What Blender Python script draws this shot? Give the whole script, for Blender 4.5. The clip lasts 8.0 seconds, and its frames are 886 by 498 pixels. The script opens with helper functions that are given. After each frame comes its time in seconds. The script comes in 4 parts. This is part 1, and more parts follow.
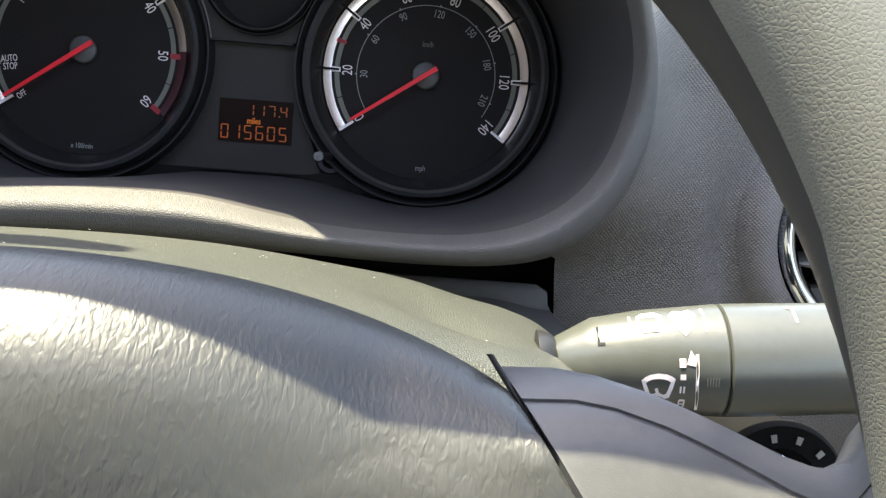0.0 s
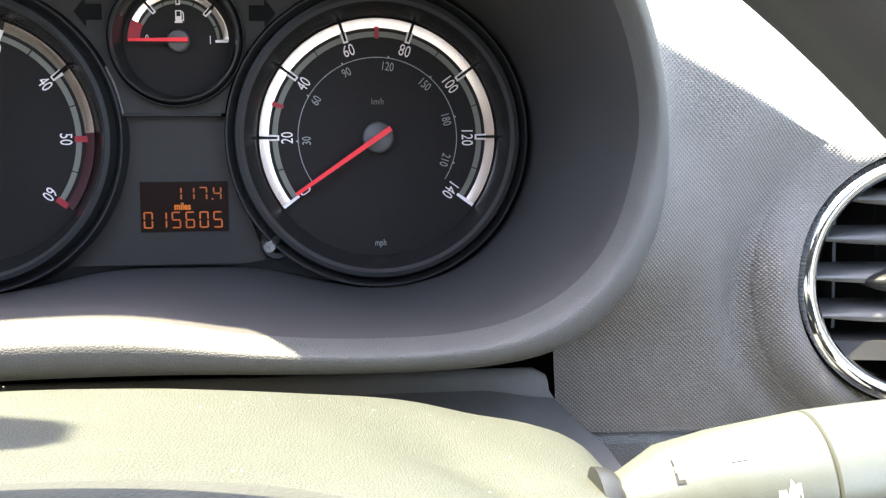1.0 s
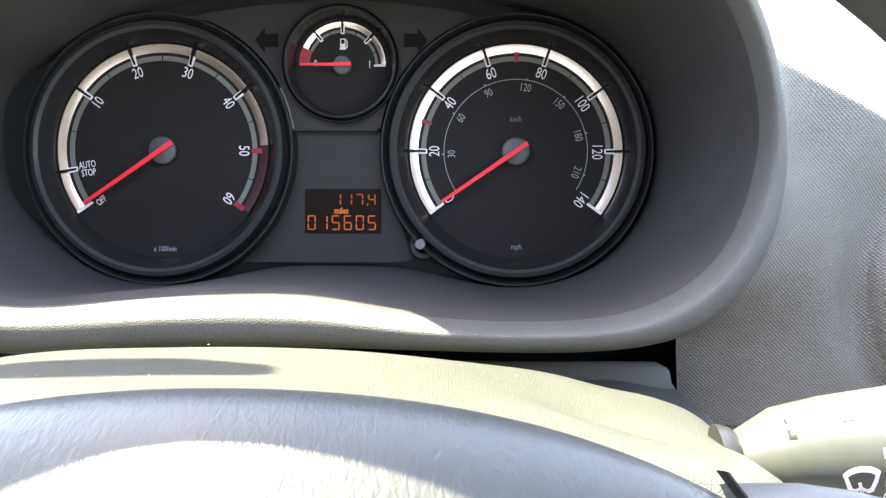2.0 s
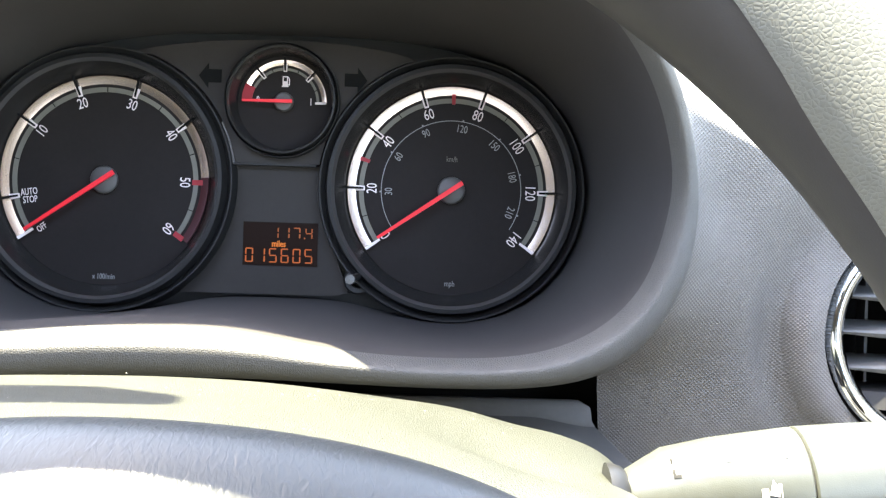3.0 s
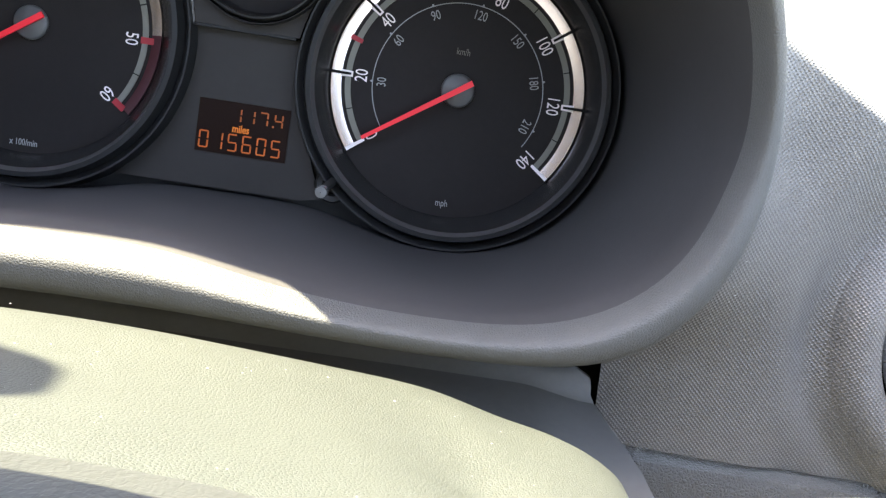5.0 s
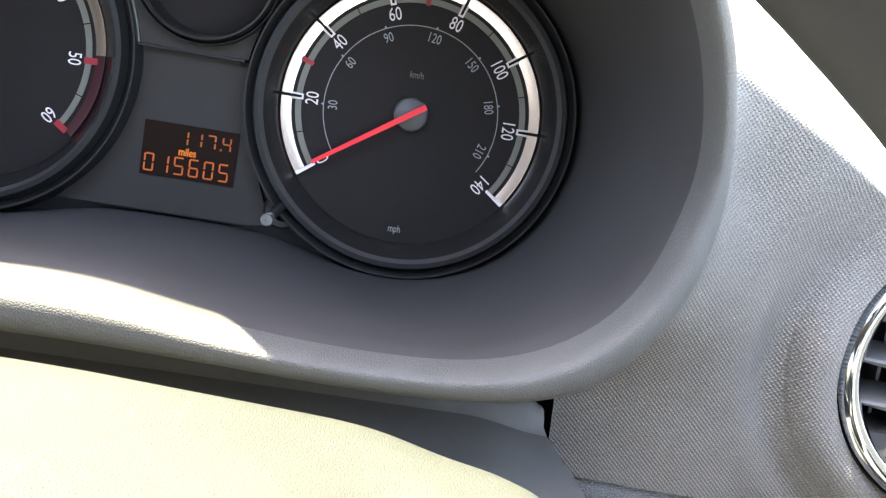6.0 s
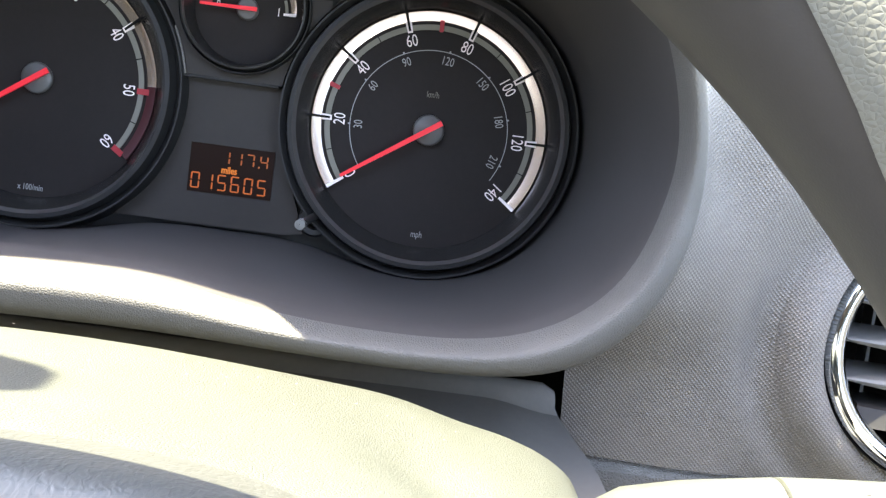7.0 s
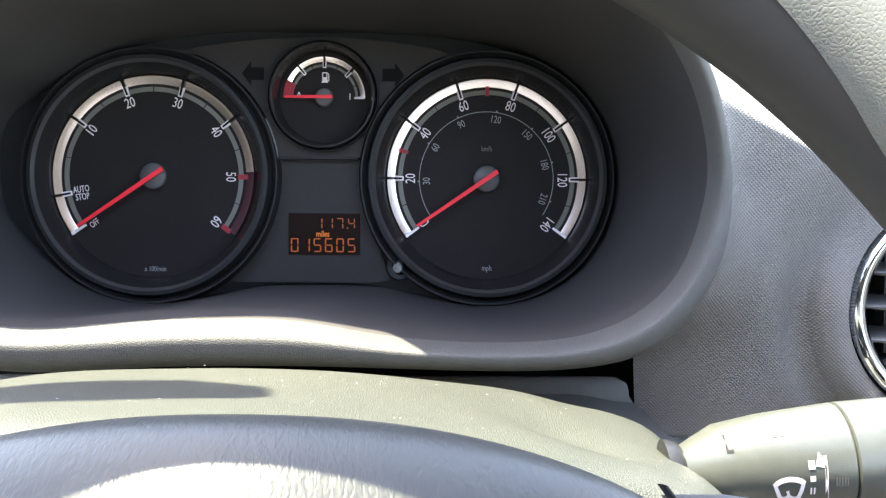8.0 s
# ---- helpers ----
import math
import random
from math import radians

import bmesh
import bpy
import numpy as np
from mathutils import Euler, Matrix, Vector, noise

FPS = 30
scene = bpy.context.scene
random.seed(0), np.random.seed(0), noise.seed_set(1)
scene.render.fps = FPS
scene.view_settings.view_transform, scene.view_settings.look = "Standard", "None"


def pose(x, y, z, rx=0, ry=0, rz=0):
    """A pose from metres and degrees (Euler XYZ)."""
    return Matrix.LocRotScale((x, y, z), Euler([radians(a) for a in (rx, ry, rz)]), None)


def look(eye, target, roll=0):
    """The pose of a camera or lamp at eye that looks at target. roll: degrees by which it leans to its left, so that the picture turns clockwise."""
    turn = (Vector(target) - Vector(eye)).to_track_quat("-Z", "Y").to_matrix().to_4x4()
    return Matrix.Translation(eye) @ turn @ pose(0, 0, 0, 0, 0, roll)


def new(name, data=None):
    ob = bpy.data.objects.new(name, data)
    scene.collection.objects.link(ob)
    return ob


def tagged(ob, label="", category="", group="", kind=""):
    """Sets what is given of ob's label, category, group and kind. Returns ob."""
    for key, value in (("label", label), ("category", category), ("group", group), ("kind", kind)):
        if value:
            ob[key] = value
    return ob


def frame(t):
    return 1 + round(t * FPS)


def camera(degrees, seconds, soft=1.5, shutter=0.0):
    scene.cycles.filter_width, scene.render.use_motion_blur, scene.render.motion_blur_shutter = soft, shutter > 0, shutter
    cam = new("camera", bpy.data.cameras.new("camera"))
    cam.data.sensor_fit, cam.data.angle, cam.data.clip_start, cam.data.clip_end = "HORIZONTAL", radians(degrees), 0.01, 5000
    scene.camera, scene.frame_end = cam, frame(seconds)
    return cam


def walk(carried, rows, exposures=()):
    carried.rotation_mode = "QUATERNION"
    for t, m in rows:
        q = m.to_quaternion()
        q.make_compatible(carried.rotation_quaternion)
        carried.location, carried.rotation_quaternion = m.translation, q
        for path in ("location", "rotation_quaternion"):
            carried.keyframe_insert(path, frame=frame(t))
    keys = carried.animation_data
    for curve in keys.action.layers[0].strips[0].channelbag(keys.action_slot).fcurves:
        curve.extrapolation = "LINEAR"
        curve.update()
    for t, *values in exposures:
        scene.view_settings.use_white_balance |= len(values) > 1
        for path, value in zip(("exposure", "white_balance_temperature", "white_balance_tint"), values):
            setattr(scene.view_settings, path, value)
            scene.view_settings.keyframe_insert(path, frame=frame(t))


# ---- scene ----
cam = camera(50.59, 8.0, 1.3)
# the dashboard's own frame: x right, y into the dials, z up along them
DASH = pose(0, 0, 0.95, -22)
# seconds, eye (x, y, z), pitch, roll, yaw
ROWS = [
    (0, 0.09055, -0.44568, -0.03608, -5.716, 4.364, -0.470),
    (0.2, 0.08212, -0.42440, -0.01755, -6.385, 2.706, -1.538),
    (0.5, 0.07604, -0.39960, -0.01388, -4.802, 1.313, -3.866),
    (0.7, 0.06989, -0.38955, -0.01335, -4.773, 0.511, -5.475),
    (1, 0.06331, -0.38770, -0.01565, -4.513, -0.589, -6.337),
    (1.2, 0.05649, -0.40174, -0.01531, -4.401, -0.832, -4.300),
    (1.5, 0.05591, -0.41022, -0.01625, -3.522, -0.843, -0.267),
    (1.7, 0.05240, -0.42446, -0.02916, -2.841, -0.475, 0.784),
    (2.8, 0.06082, -0.43035, -0.02426, -0.525, 1.630, -0.710),
    (3, 0.07183, -0.43585, -0.02608, -0.141, 1.767, -0.691),
    (3.3, 0.07068, -0.44260, -0.01848, -0.193, 1.741, -2.001),
    (3.5, 0.07589, -0.43351, -0.01406, 0.156, 1.781, -1.666),
    (3.8, 0.07205, -0.39880, -0.01543, -1.564, 3.229, -3.465),
    (4, 0.07589, -0.38219, -0.01450, -4.075, 6.174, -3.673),
    (4.2, 0.07125, -0.37630, -0.01391, -6.104, 8.739, -5.404),
    (4.5, 0.07278, -0.36489, -0.01336, -7.942, 9.054, -3.414),
    (4.7, 0.06643, -0.36443, -0.00861, -8.670, 8.959, -2.554),
    (5.8, 0.07230, -0.35028, -0.00020, -8.097, 9.589, -4.010),
    (6, 0.07391, -0.35274, 0.00007, -7.748, 9.486, -4.250),
    (6.5, 0.07204, -0.35209, -0.00302, -7.094, 8.942, -4.358),
    (6.8, 0.07437, -0.37079, -0.00119, -6.840, 8.379, -2.929),
    (7, 0.08241, -0.38888, -0.00816, -5.823, 7.645, -1.470),
    (7.2, 0.07169, -0.41741, -0.01096, -5.662, 4.731, -2.014),
    (7.3, 0.06863, -0.43183, -0.01129, -5.752, 2.676, -1.165),
    (7.5, 0.05704, -0.45117, -0.01737, -3.754, 0.759, 0.336),
    (7.7, 0.04687, -0.45630, -0.02003, -2.452, 0.462, 0.606),
    (8, 0.05036, -0.45496, -0.01773, -2.055, 0.450, -1.119),
]
EXPOSURES = ((0, 3.02, 8300, 13), (0.5, 3.38, 8300, 13), (0.7, 3.85, 8200, 13), (1.0, 4.06, 8300, 13), (1.5, 4.16, 8300, 13), (2.8, 4.20, 8200, 13), (3.5, 4.38, 8450, 13), (4.0, 4.30, 8450, 13), (4.6, 3.86, 8200, 13), (6.0, 4.31, 8400, 13), (6.5, 4.34, 8500, 13), (6.8, 4.32, 8300, 13), (7.1, 4.22, 8300, 14), (7.5, 3.74, 7950, 13), (8, 3.74, 7850, 13.5))
walk(cam, [(t, DASH @ pose(x, y, z, 0, 0, yaw) @ pose(0, 0, 0, 90 + pitch) @ pose(0, 0, 0, 0, 0, roll)) for t, x, y, z, pitch, roll, yaw in ROWS], EXPOSURES)
DASH_R = DASH.to_3x3()

# ---- light ----
SUN = (DASH_R @ Vector((-0.31, -0.155, 1.0))).normalized()
world = bpy.data.worlds.new("sky")
scene.world = world
world.use_nodes = True
wt = world.node_tree
sky = wt.nodes.new("ShaderNodeTexSky")
sky.sky_type, sky.sun_disc = "NISHITA", False
sky.sun_elevation, sky.sun_rotation = math.asin(SUN.z), math.atan2(SUN.x, SUN.y)
wt.links.new(sky.outputs[0], wt.nodes["Background"].inputs[0])
wt.nodes["Background"].inputs[1].default_value = 0.15
sun = new("sun", bpy.data.lights.new("sun", "SUN"))
sun.data.energy, sun.data.angle, sun.data.color = 2.6, radians(0.6), (0.94, 1.0, 0.87)
sun.matrix_basis = look(SUN * 10, (0, 0, 0))


# ---- materials ----
def material(name, colour, rough=0.5, metal=0.0, spec=0.5, emit=0.0):
    m = bpy.data.materials.new(name)
    m.use_nodes = True
    b = m.node_tree.nodes["Principled BSDF"]
    b.inputs["Base Color"].default_value = (*colour, 1)
    b.inputs["Roughness"].default_value = rough
    b.inputs["Metallic"].default_value = metal
    b.inputs["Specular IOR Level"].default_value = spec
    if emit:
        b.inputs["Emission Color"].default_value = (*colour, 1)
        b.inputs["Emission Strength"].default_value = emit
    return m


def node(m, kind, **values):
    n = m.node_tree.nodes.new(kind)
    for key, value in values.items():
        if key in n.inputs:
            n.inputs[key].default_value = value
    return n


def link(m, a, b):
    m.node_tree.links.new(a, b)


def math_node(m, op, a, b=None):
    n = m.node_tree.nodes.new("ShaderNodeMath")
    n.operation = op
    for k, v in enumerate((a, b)):
        if v is None:
            continue
        if isinstance(v, (int, float)):
            n.inputs[k].default_value = v
        else:
            link(m, v, n.inputs[k])
    return n.outputs[0]


def coords(m, stretch=(1, 1, 1)):
    tc = node(m, "ShaderNodeTexCoord")
    mp = node(m, "ShaderNodeMapping", Scale=stretch)
    link(m, tc.outputs["Object"], mp.inputs[0])
    return mp.outputs[0]


def soil(m, colour, amount, scale, where):
    """Uneven tone: broad stains and a finer mottling."""
    b = m.node_tree.nodes["Principled BSDF"]
    broad = node(m, "ShaderNodeTexNoise", Scale=scale, Detail=4.0)
    fine = node(m, "ShaderNodeTexNoise", Scale=scale * 14, Detail=5.0, Roughness=0.65)
    link(m, where, broad.inputs["Vector"])
    link(m, where, fine.inputs["Vector"])
    both = math_node(m, "ADD", math_node(m, "MULTIPLY", broad.outputs[0], 0.6), math_node(m, "MULTIPLY", fine.outputs[0], 0.4))
    ramp = node(m, "ShaderNodeValToRGB")
    ramp.color_ramp.elements[0].position, ramp.color_ramp.elements[1].position = 0.3, 0.7
    ramp.color_ramp.elements[0].color = (*[c * (1 - amount) for c in colour], 1)
    ramp.color_ramp.elements[1].color = (*[min(1, c * (1 + amount)) for c in colour], 1)
    link(m, both, ramp.inputs[0])
    link(m, ramp.outputs[0], b.inputs["Base Color"])
    return both


def bump(m, height, distance, strength=1.0):
    n = node(m, "ShaderNodeBump", Strength=strength, Distance=distance)
    link(m, height, n.inputs["Height"])
    link(m, n.outputs[0], m.node_tree.nodes["Principled BSDF"].inputs["Normal"])


def grained(name, colour, rough, cell, depth, stretch=(1, 1, 1), wrinkle=0.0, spec=0.4):
    """Moulded plastic or leather with a pebble grain; cell in metres."""
    m = material(name, colour, rough, spec=spec)
    where = coords(m, stretch)
    warp = node(m, "ShaderNodeTexNoise", Scale=0.35 / cell, Detail=2.0)
    link(m, where, warp.inputs["Vector"])
    mix = node(m, "ShaderNodeMixRGB")
    mix.blend_type = "LINEAR_LIGHT"
    mix.inputs[0].default_value = wrinkle * cell
    link(m, where, mix.inputs[1])
    link(m, warp.outputs["Color"], mix.inputs[2])
    cells = node(m, "ShaderNodeTexVoronoi", Scale=1 / cell, Randomness=0.9)
    cells.feature = "DISTANCE_TO_EDGE"
    link(m, mix.outputs[0], cells.inputs["Vector"])
    fine = node(m, "ShaderNodeTexNoise", Scale=3.5 / cell, Detail=3.0)
    link(m, where, fine.inputs["Vector"])
    pebble = math_node(m, "POWER", math_node(m, "MINIMUM", math_node(m, "MULTIPLY", cells.outputs["Distance"], 2.6), 1.0), 0.6)
    height = math_node(m, "ADD", pebble, math_node(m, "MULTIPLY", fine.outputs[0], 0.25))
    bump(m, height, depth)
    tone = soil(m, colour, 0.12, 9.0, where)
    link(m, math_node(m, "ADD", math_node(m, "MULTIPLY", tone, 0.14), rough - 0.07), m.node_tree.nodes["Principled BSDF"].inputs["Roughness"])
    return m


def pimpled(name, colour, rough, across, down, depth):
    """Plastic skin with rows of staggered pimples."""
    m = material(name, colour, rough, spec=0.5)
    where = coords(m)
    sep = node(m, "ShaderNodeSeparateXYZ")
    link(m, where, sep.inputs[0])
    cx = math_node(m, "COSINE", math_node(m, "MULTIPLY", sep.outputs["X"], 2 * math.pi / across))
    cz = math_node(m, "COSINE", math_node(m, "MULTIPLY", sep.outputs["Z"], 2 * math.pi / down))
    both = math_node(m, "MAXIMUM", math_node(m, "MULTIPLY", cx, cz), -0.25)
    fine = node(m, "ShaderNodeTexNoise", Scale=2500.0, Detail=2.0)
    link(m, where, fine.inputs["Vector"])
    bump(m, math_node(m, "ADD", both, math_node(m, "MULTIPLY", fine.outputs[0], 0.2)), depth)
    soil(m, colour, 0.1, 7.0, where)
    return m


def smooth_plastic(name, colour, rough, spec=0.5, amount=0.15):
    m = material(name, colour, rough, spec=spec)
    where = coords(m)
    tone = soil(m, colour, amount, 25.0, where)
    fine = node(m, "ShaderNodeTexNoise", Scale=3000.0, Detail=2.0)
    link(m, where, fine.inputs["Vector"])
    bump(m, fine.outputs[0], 0.00003)
    link(m, math_node(m, "ADD", math_node(m, "MULTIPLY", tone, amount), rough - amount / 2), m.node_tree.nodes["Principled BSDF"].inputs["Roughness"])
    return m


def wrinkled(name, colour, rough, pitch, depth):
    """Soft plastic with short, wavy, broken ridges that run up the cover; pitch in metres."""
    m = material(name, colour, rough, spec=0.5)
    where = coords(m, (1, 0.36, 0.5))
    ridges = node(m, "ShaderNodeTexNoise", Scale=1 / pitch, Detail=1.5, Roughness=0.45, Distortion=0.6)
    calm = node(m, "ShaderNodeTexNoise", Scale=0.09 / pitch, Detail=1.0)
    for n in (ridges, calm):
        link(m, where, n.inputs["Vector"])
    bump(m, math_node(m, "MULTIPLY", ridges.outputs[0], math_node(m, "ADD", calm.outputs[0], 0.5)), depth)
    tone = soil(m, colour, 0.12, 9.0, coords(m))
    link(m, math_node(m, "ADD", math_node(m, "MULTIPLY", tone, 0.14), rough - 0.07), m.node_tree.nodes["Principled BSDF"].inputs["Roughness"])
    return m


# one plastic: the lip is toned paler, the funnel darker, for light and shade
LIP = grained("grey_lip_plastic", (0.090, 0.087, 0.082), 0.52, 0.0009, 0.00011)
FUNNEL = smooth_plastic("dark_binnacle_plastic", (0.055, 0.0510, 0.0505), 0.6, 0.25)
DASH_SKIN = pimpled("pimpled_dashboard_skin", (0.170, 0.160, 0.148), 0.35, 0.00165, 0.00155, 0.00025)
LOWER_SKIN = grained("grained_lower_dashboard", (0.105, 0.100, 0.092), 0.45, 0.0013, 0.0003)
LEDGE = smooth_plastic("grey_shroud_edge", (0.17, 0.160, 0.147), 0.5)
APRON = smooth_plastic("dark_apron_plastic", (0.105, 0.099, 0.092), 0.55, 0.3)
SHROUD = grained("column_shroud_plastic", (0.0545, 0.0585, 0.0505), 0.5, 0.0009, 0.00013)
HUB = wrinkled("airbag_cover_grain", (0.049, 0.0505, 0.0475), 0.42, 0.0013, 0.00027)
# same leather as the rim; its shaded side is painted dark
INNER = smooth_plastic("rim_shaded_skin", (0.028, 0.027, 0.028), 0.55)
SPOKE = smooth_plastic("spoke_plastic", (0.08, 0.081, 0.083), 0.45)
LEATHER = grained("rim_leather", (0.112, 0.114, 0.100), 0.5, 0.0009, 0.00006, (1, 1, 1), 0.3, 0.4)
STALK = smooth_plastic("stalk_plastic", (0.066, 0.070, 0.060), 0.30, 0.9)
SEAM = material("seam_shadow_gap", (0.01, 0.01, 0.01), 0.8)
DIAL = smooth_plastic("dial_black", (0.0215, 0.0180, 0.0172), 0.6, 0.1)
BEZEL = smooth_plastic("bezel_black", (0.017, 0.0165, 0.0165), 0.5, 0.3, 0.05)
GLOSS = smooth_plastic("bezel_gloss_black", (0.020, 0.0185, 0.018), 0.24, 0.45, 0.03)
SATIN = smooth_plastic("satin_front_edge", (0.058, 0.055, 0.054), 0.22, 0.8, 0.03)
# pale tone that paints the highlight on the slate insert
EDGE_GLINT = smooth_plastic("satin_edge", (0.13, 0.122, 0.12), 0.3, 0.7, 0.03)
MASK = smooth_plastic("mask_black", (0.02, 0.02, 0.02), 0.4)
SLATE = smooth_plastic("slate_insert", (0.030, 0.0255, 0.0232), 0.55, 0.25)
WHITE = material("white_print", (0.86, 0.76, 0.74), 0.5)
SILVER = material("silvered_scale", (0.92, 0.79, 0.73), 0.22, 1.0)
GREY_PRINT = material("grey_print", (0.17, 0.16, 0.13), 0.6)
DIM_PRINT = material("dim_print", (0.30, 0.30, 0.29), 0.6)
RED = material("red_print", (0.36, 0.015, 0.025), 0.5)
# a little emission is added to lift the needles' red
NEEDLE = material("needle_red", (0.80, 0.02, 0.035), 0.45, emit=0.012)
CAP = smooth_plastic("needle_cap", (0.085, 0.082, 0.08), 0.45)
LCD = material("display_glass", (0.012, 0.004, 0.002), 0.55, spec=0.12)
DIM_ORANGE = material("display_orange_dim", (0.40, 0.085, 0.012), 0.5, emit=0.008)
ORANGE = material("display_orange", (0.52, 0.10, 0.012), 0.5, emit=0.010)
BRIGHT_ORANGE = material("display_orange_bright", (0.66, 0.16, 0.015), 0.5, emit=0.020)
CHROME = material("chrome", (0.66, 0.70, 0.74), 0.08, 1.0)
SLAT = smooth_plastic("vent_slat", (0.10, 0.098, 0.094), 0.42)
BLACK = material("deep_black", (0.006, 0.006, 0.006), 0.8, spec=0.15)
KNOB = smooth_plastic("reset_knob", (0.11, 0.11, 0.108), 0.25)
SEAT = smooth_plastic("seat_cloth", (0.12, 0.12, 0.12), 0.95, 0.1)
# paler than the cushion so the backrest throws light at the dials
BACK = smooth_plastic("bounce_seat_cloth", (0.36, 0.335, 0.29), 0.95, 0.1)
LININGS = smooth_plastic("roof_lining_cloth", (0.36, 0.30, 0.25), 0.9, 0.1)
TRIM = grained("door_trim", (0.10, 0.097, 0.092), 0.6, 0.002, 0.0002)
GROUND = smooth_plastic("asphalt", (0.06, 0.06, 0.058), 0.9, 0.2, 0.3)
DUST = material("dust", (0.75, 0.75, 0.72), 0.9)


# ---- mesh helpers ----
def thing(name, label, category, group="", kind="", m=None):
    ob = new(name)
    ob.empty_display_size = 0.02
    ob.matrix_basis = DASH @ m if m else DASH
    return tagged(ob, label, category, group, kind)


def part(name, bm, mat, parent, label="", smooth=True):
    me = bpy.data.meshes.new(name)
    bmesh.ops.recalc_face_normals(bm, faces=bm.faces)
    for f in bm.faces:
        f.smooth = smooth
    bm.to_mesh(me)
    bm.free()
    me.materials.append(mat)
    if smooth:
        me.set_sharp_from_angle(angle=radians(40))
    ob = new(name, me)
    ob.parent = parent
    return tagged(ob, label)


def surface(rings, closed=True, cap_first=False, cap_last=False):
    """Skins rows of equally many points."""
    bm = bmesh.new()
    vs = [[bm.verts.new(p) for p in ring] for ring in rings]
    n = len(vs[0])
    for a, b in zip(vs, vs[1:]):
        for i in range(n if closed else n - 1):
            j = (i + 1) % n
            bm.faces.new((a[i], a[j], b[j], b[i]))
    if cap_first:
        bm.faces.new(vs[0])
    if cap_last:
        bm.faces.new(vs[-1])
    return bm


def turned(profile, cx, cz, seg=96, y0=0.0, cap=False):
    """A profile of (radius, y) turned round an axis along y."""
    rings = [[(cx + r * math.cos(2 * math.pi * k / seg), y0 + y, cz + r * math.sin(2 * math.pi * k / seg)) for k in range(seg)] for r, y in profile]
    return surface(rings, True, False, cap)


def band(cx, cz, r0, r1, a0, a1, y, thick=0.0004):
    """A flat arc of a scale, from angle a0 to a1 in degrees."""
    n = max(2, int(abs(a1 - a0) / 2) + 1)
    rings = []
    for r, yy in ((r0, y + thick), (r0, y), (r1, y), (r1, y + thick)):
        rings.append([(cx + r * math.cos(radians(a0 + (a1 - a0) * k / (n - 1))), yy, cz + r * math.sin(radians(a0 + (a1 - a0) * k / (n - 1)))) for k in range(n)])
    return surface(rings + [rings[0]], False)


def cone_band(cx, cz, r0, r1, a0, a1, y0, y1):
    """An arc of a scale that rises towards the driver from y0 at r0 to y1 at r1."""
    n = max(2, int(abs(a1 - a0) / 2) + 1)
    turns = [radians(a0 + (a1 - a0) * k / (n - 1)) for k in range(n)]
    rings = [[(cx + r * math.cos(a), y, cz + r * math.sin(a)) for a in turns] for r, y in ((r1, y0), (r0, y0), (r1, y1), (r1 + 0.0002, y1), (r1 + 0.0002, y0))]
    return surface(rings, False)


def plate(points, y, thick=0.0004, bm=None):
    """A flat plate with the outline points (x, z)."""
    bm = bm or bmesh.new()
    front = [bm.verts.new((x, y, z)) for x, z in points]
    back = [bm.verts.new((x, y + thick, z)) for x, z in points]
    bm.faces.new(front)
    for i in range(len(front)):
        j = (i + 1) % len(front)
        bm.faces.new((front[i], front[j], back[j], back[i]))
    return bm


def radial(cx, cz, ang, r0, r1, w0, w1, y, thick=0.0004, bm=None, rise=0.0):
    """A bar pointing outwards from a dial's centre; its outer end stands forward by rise."""
    c, s = math.cos(radians(ang)), math.sin(radians(ang))
    pts = [(r0, -w0 / 2), (r1, -w1 / 2), (r1, w1 / 2), (r0, w0 / 2)]
    bm = plate([(cx + r * c - t * s, cz + r * s + t * c) for r, t in pts], y, thick, bm)
    if rise:
        for v in bm.verts:
            r = math.hypot(v.co.x - cx, v.co.z - cz)
            v.co.y -= rise * (r - r0) / (r1 - r0)
    return bm


def lettering(name, text, x, z, size, ang, y, mat, parent, squeeze=0.72, label="", bold=0.0):
    """Words that stand upright where ang is 90; ang is the way that their tops point."""
    cu = bpy.data.curves.new(name, "FONT")
    cu.body, cu.size, cu.align_x, cu.align_y, cu.extrude, cu.resolution_u, cu.offset = text, size, "CENTER", "CENTER", 0.0001, 3, bold
    ob = new("lettering", cu)
    bpy.context.view_layer.update()
    me = bpy.data.meshes.new_from_object(ob.evaluated_get(bpy.context.evaluated_depsgraph_get()))
    bpy.data.objects.remove(ob)
    bpy.data.curves.remove(cu)
    c, s = math.cos(radians(ang)), math.sin(radians(ang))
    for v in me.vertices:
        a, b, d = v.co.x * squeeze, v.co.y, v.co.z
        v.co = (x + a * s + b * c, y - d, z - a * c + b * s)
    me.materials.clear()
    me.materials.append(mat)
    me.name = name
    o = new(name, me)
    o.parent = parent
    return tagged(o, label)


def spline(points, n):
    """n points along a smooth open line through points."""
    p = np.array(points, float)
    t = np.r_[0, np.cumsum(np.linalg.norm(np.diff(p, axis=0), axis=1))]
    out = []
    tang = np.gradient(p, t, axis=0)
    for q in np.linspace(0, t[-1], n):
        i = min(len(t) - 2, int(np.searchsorted(t, q, "right")) - 1)
        h = t[i + 1] - t[i]
        u = (q - t[i]) / h
        out.append((2 * u**3 - 3 * u**2 + 1) * p[i] + (u**3 - 2 * u**2 + u) * h * tang[i] + (3 * u**2 - 2 * u**3) * p[i + 1] + (u**3 - u**2) * h * tang[i + 1])
    return np.array(out)


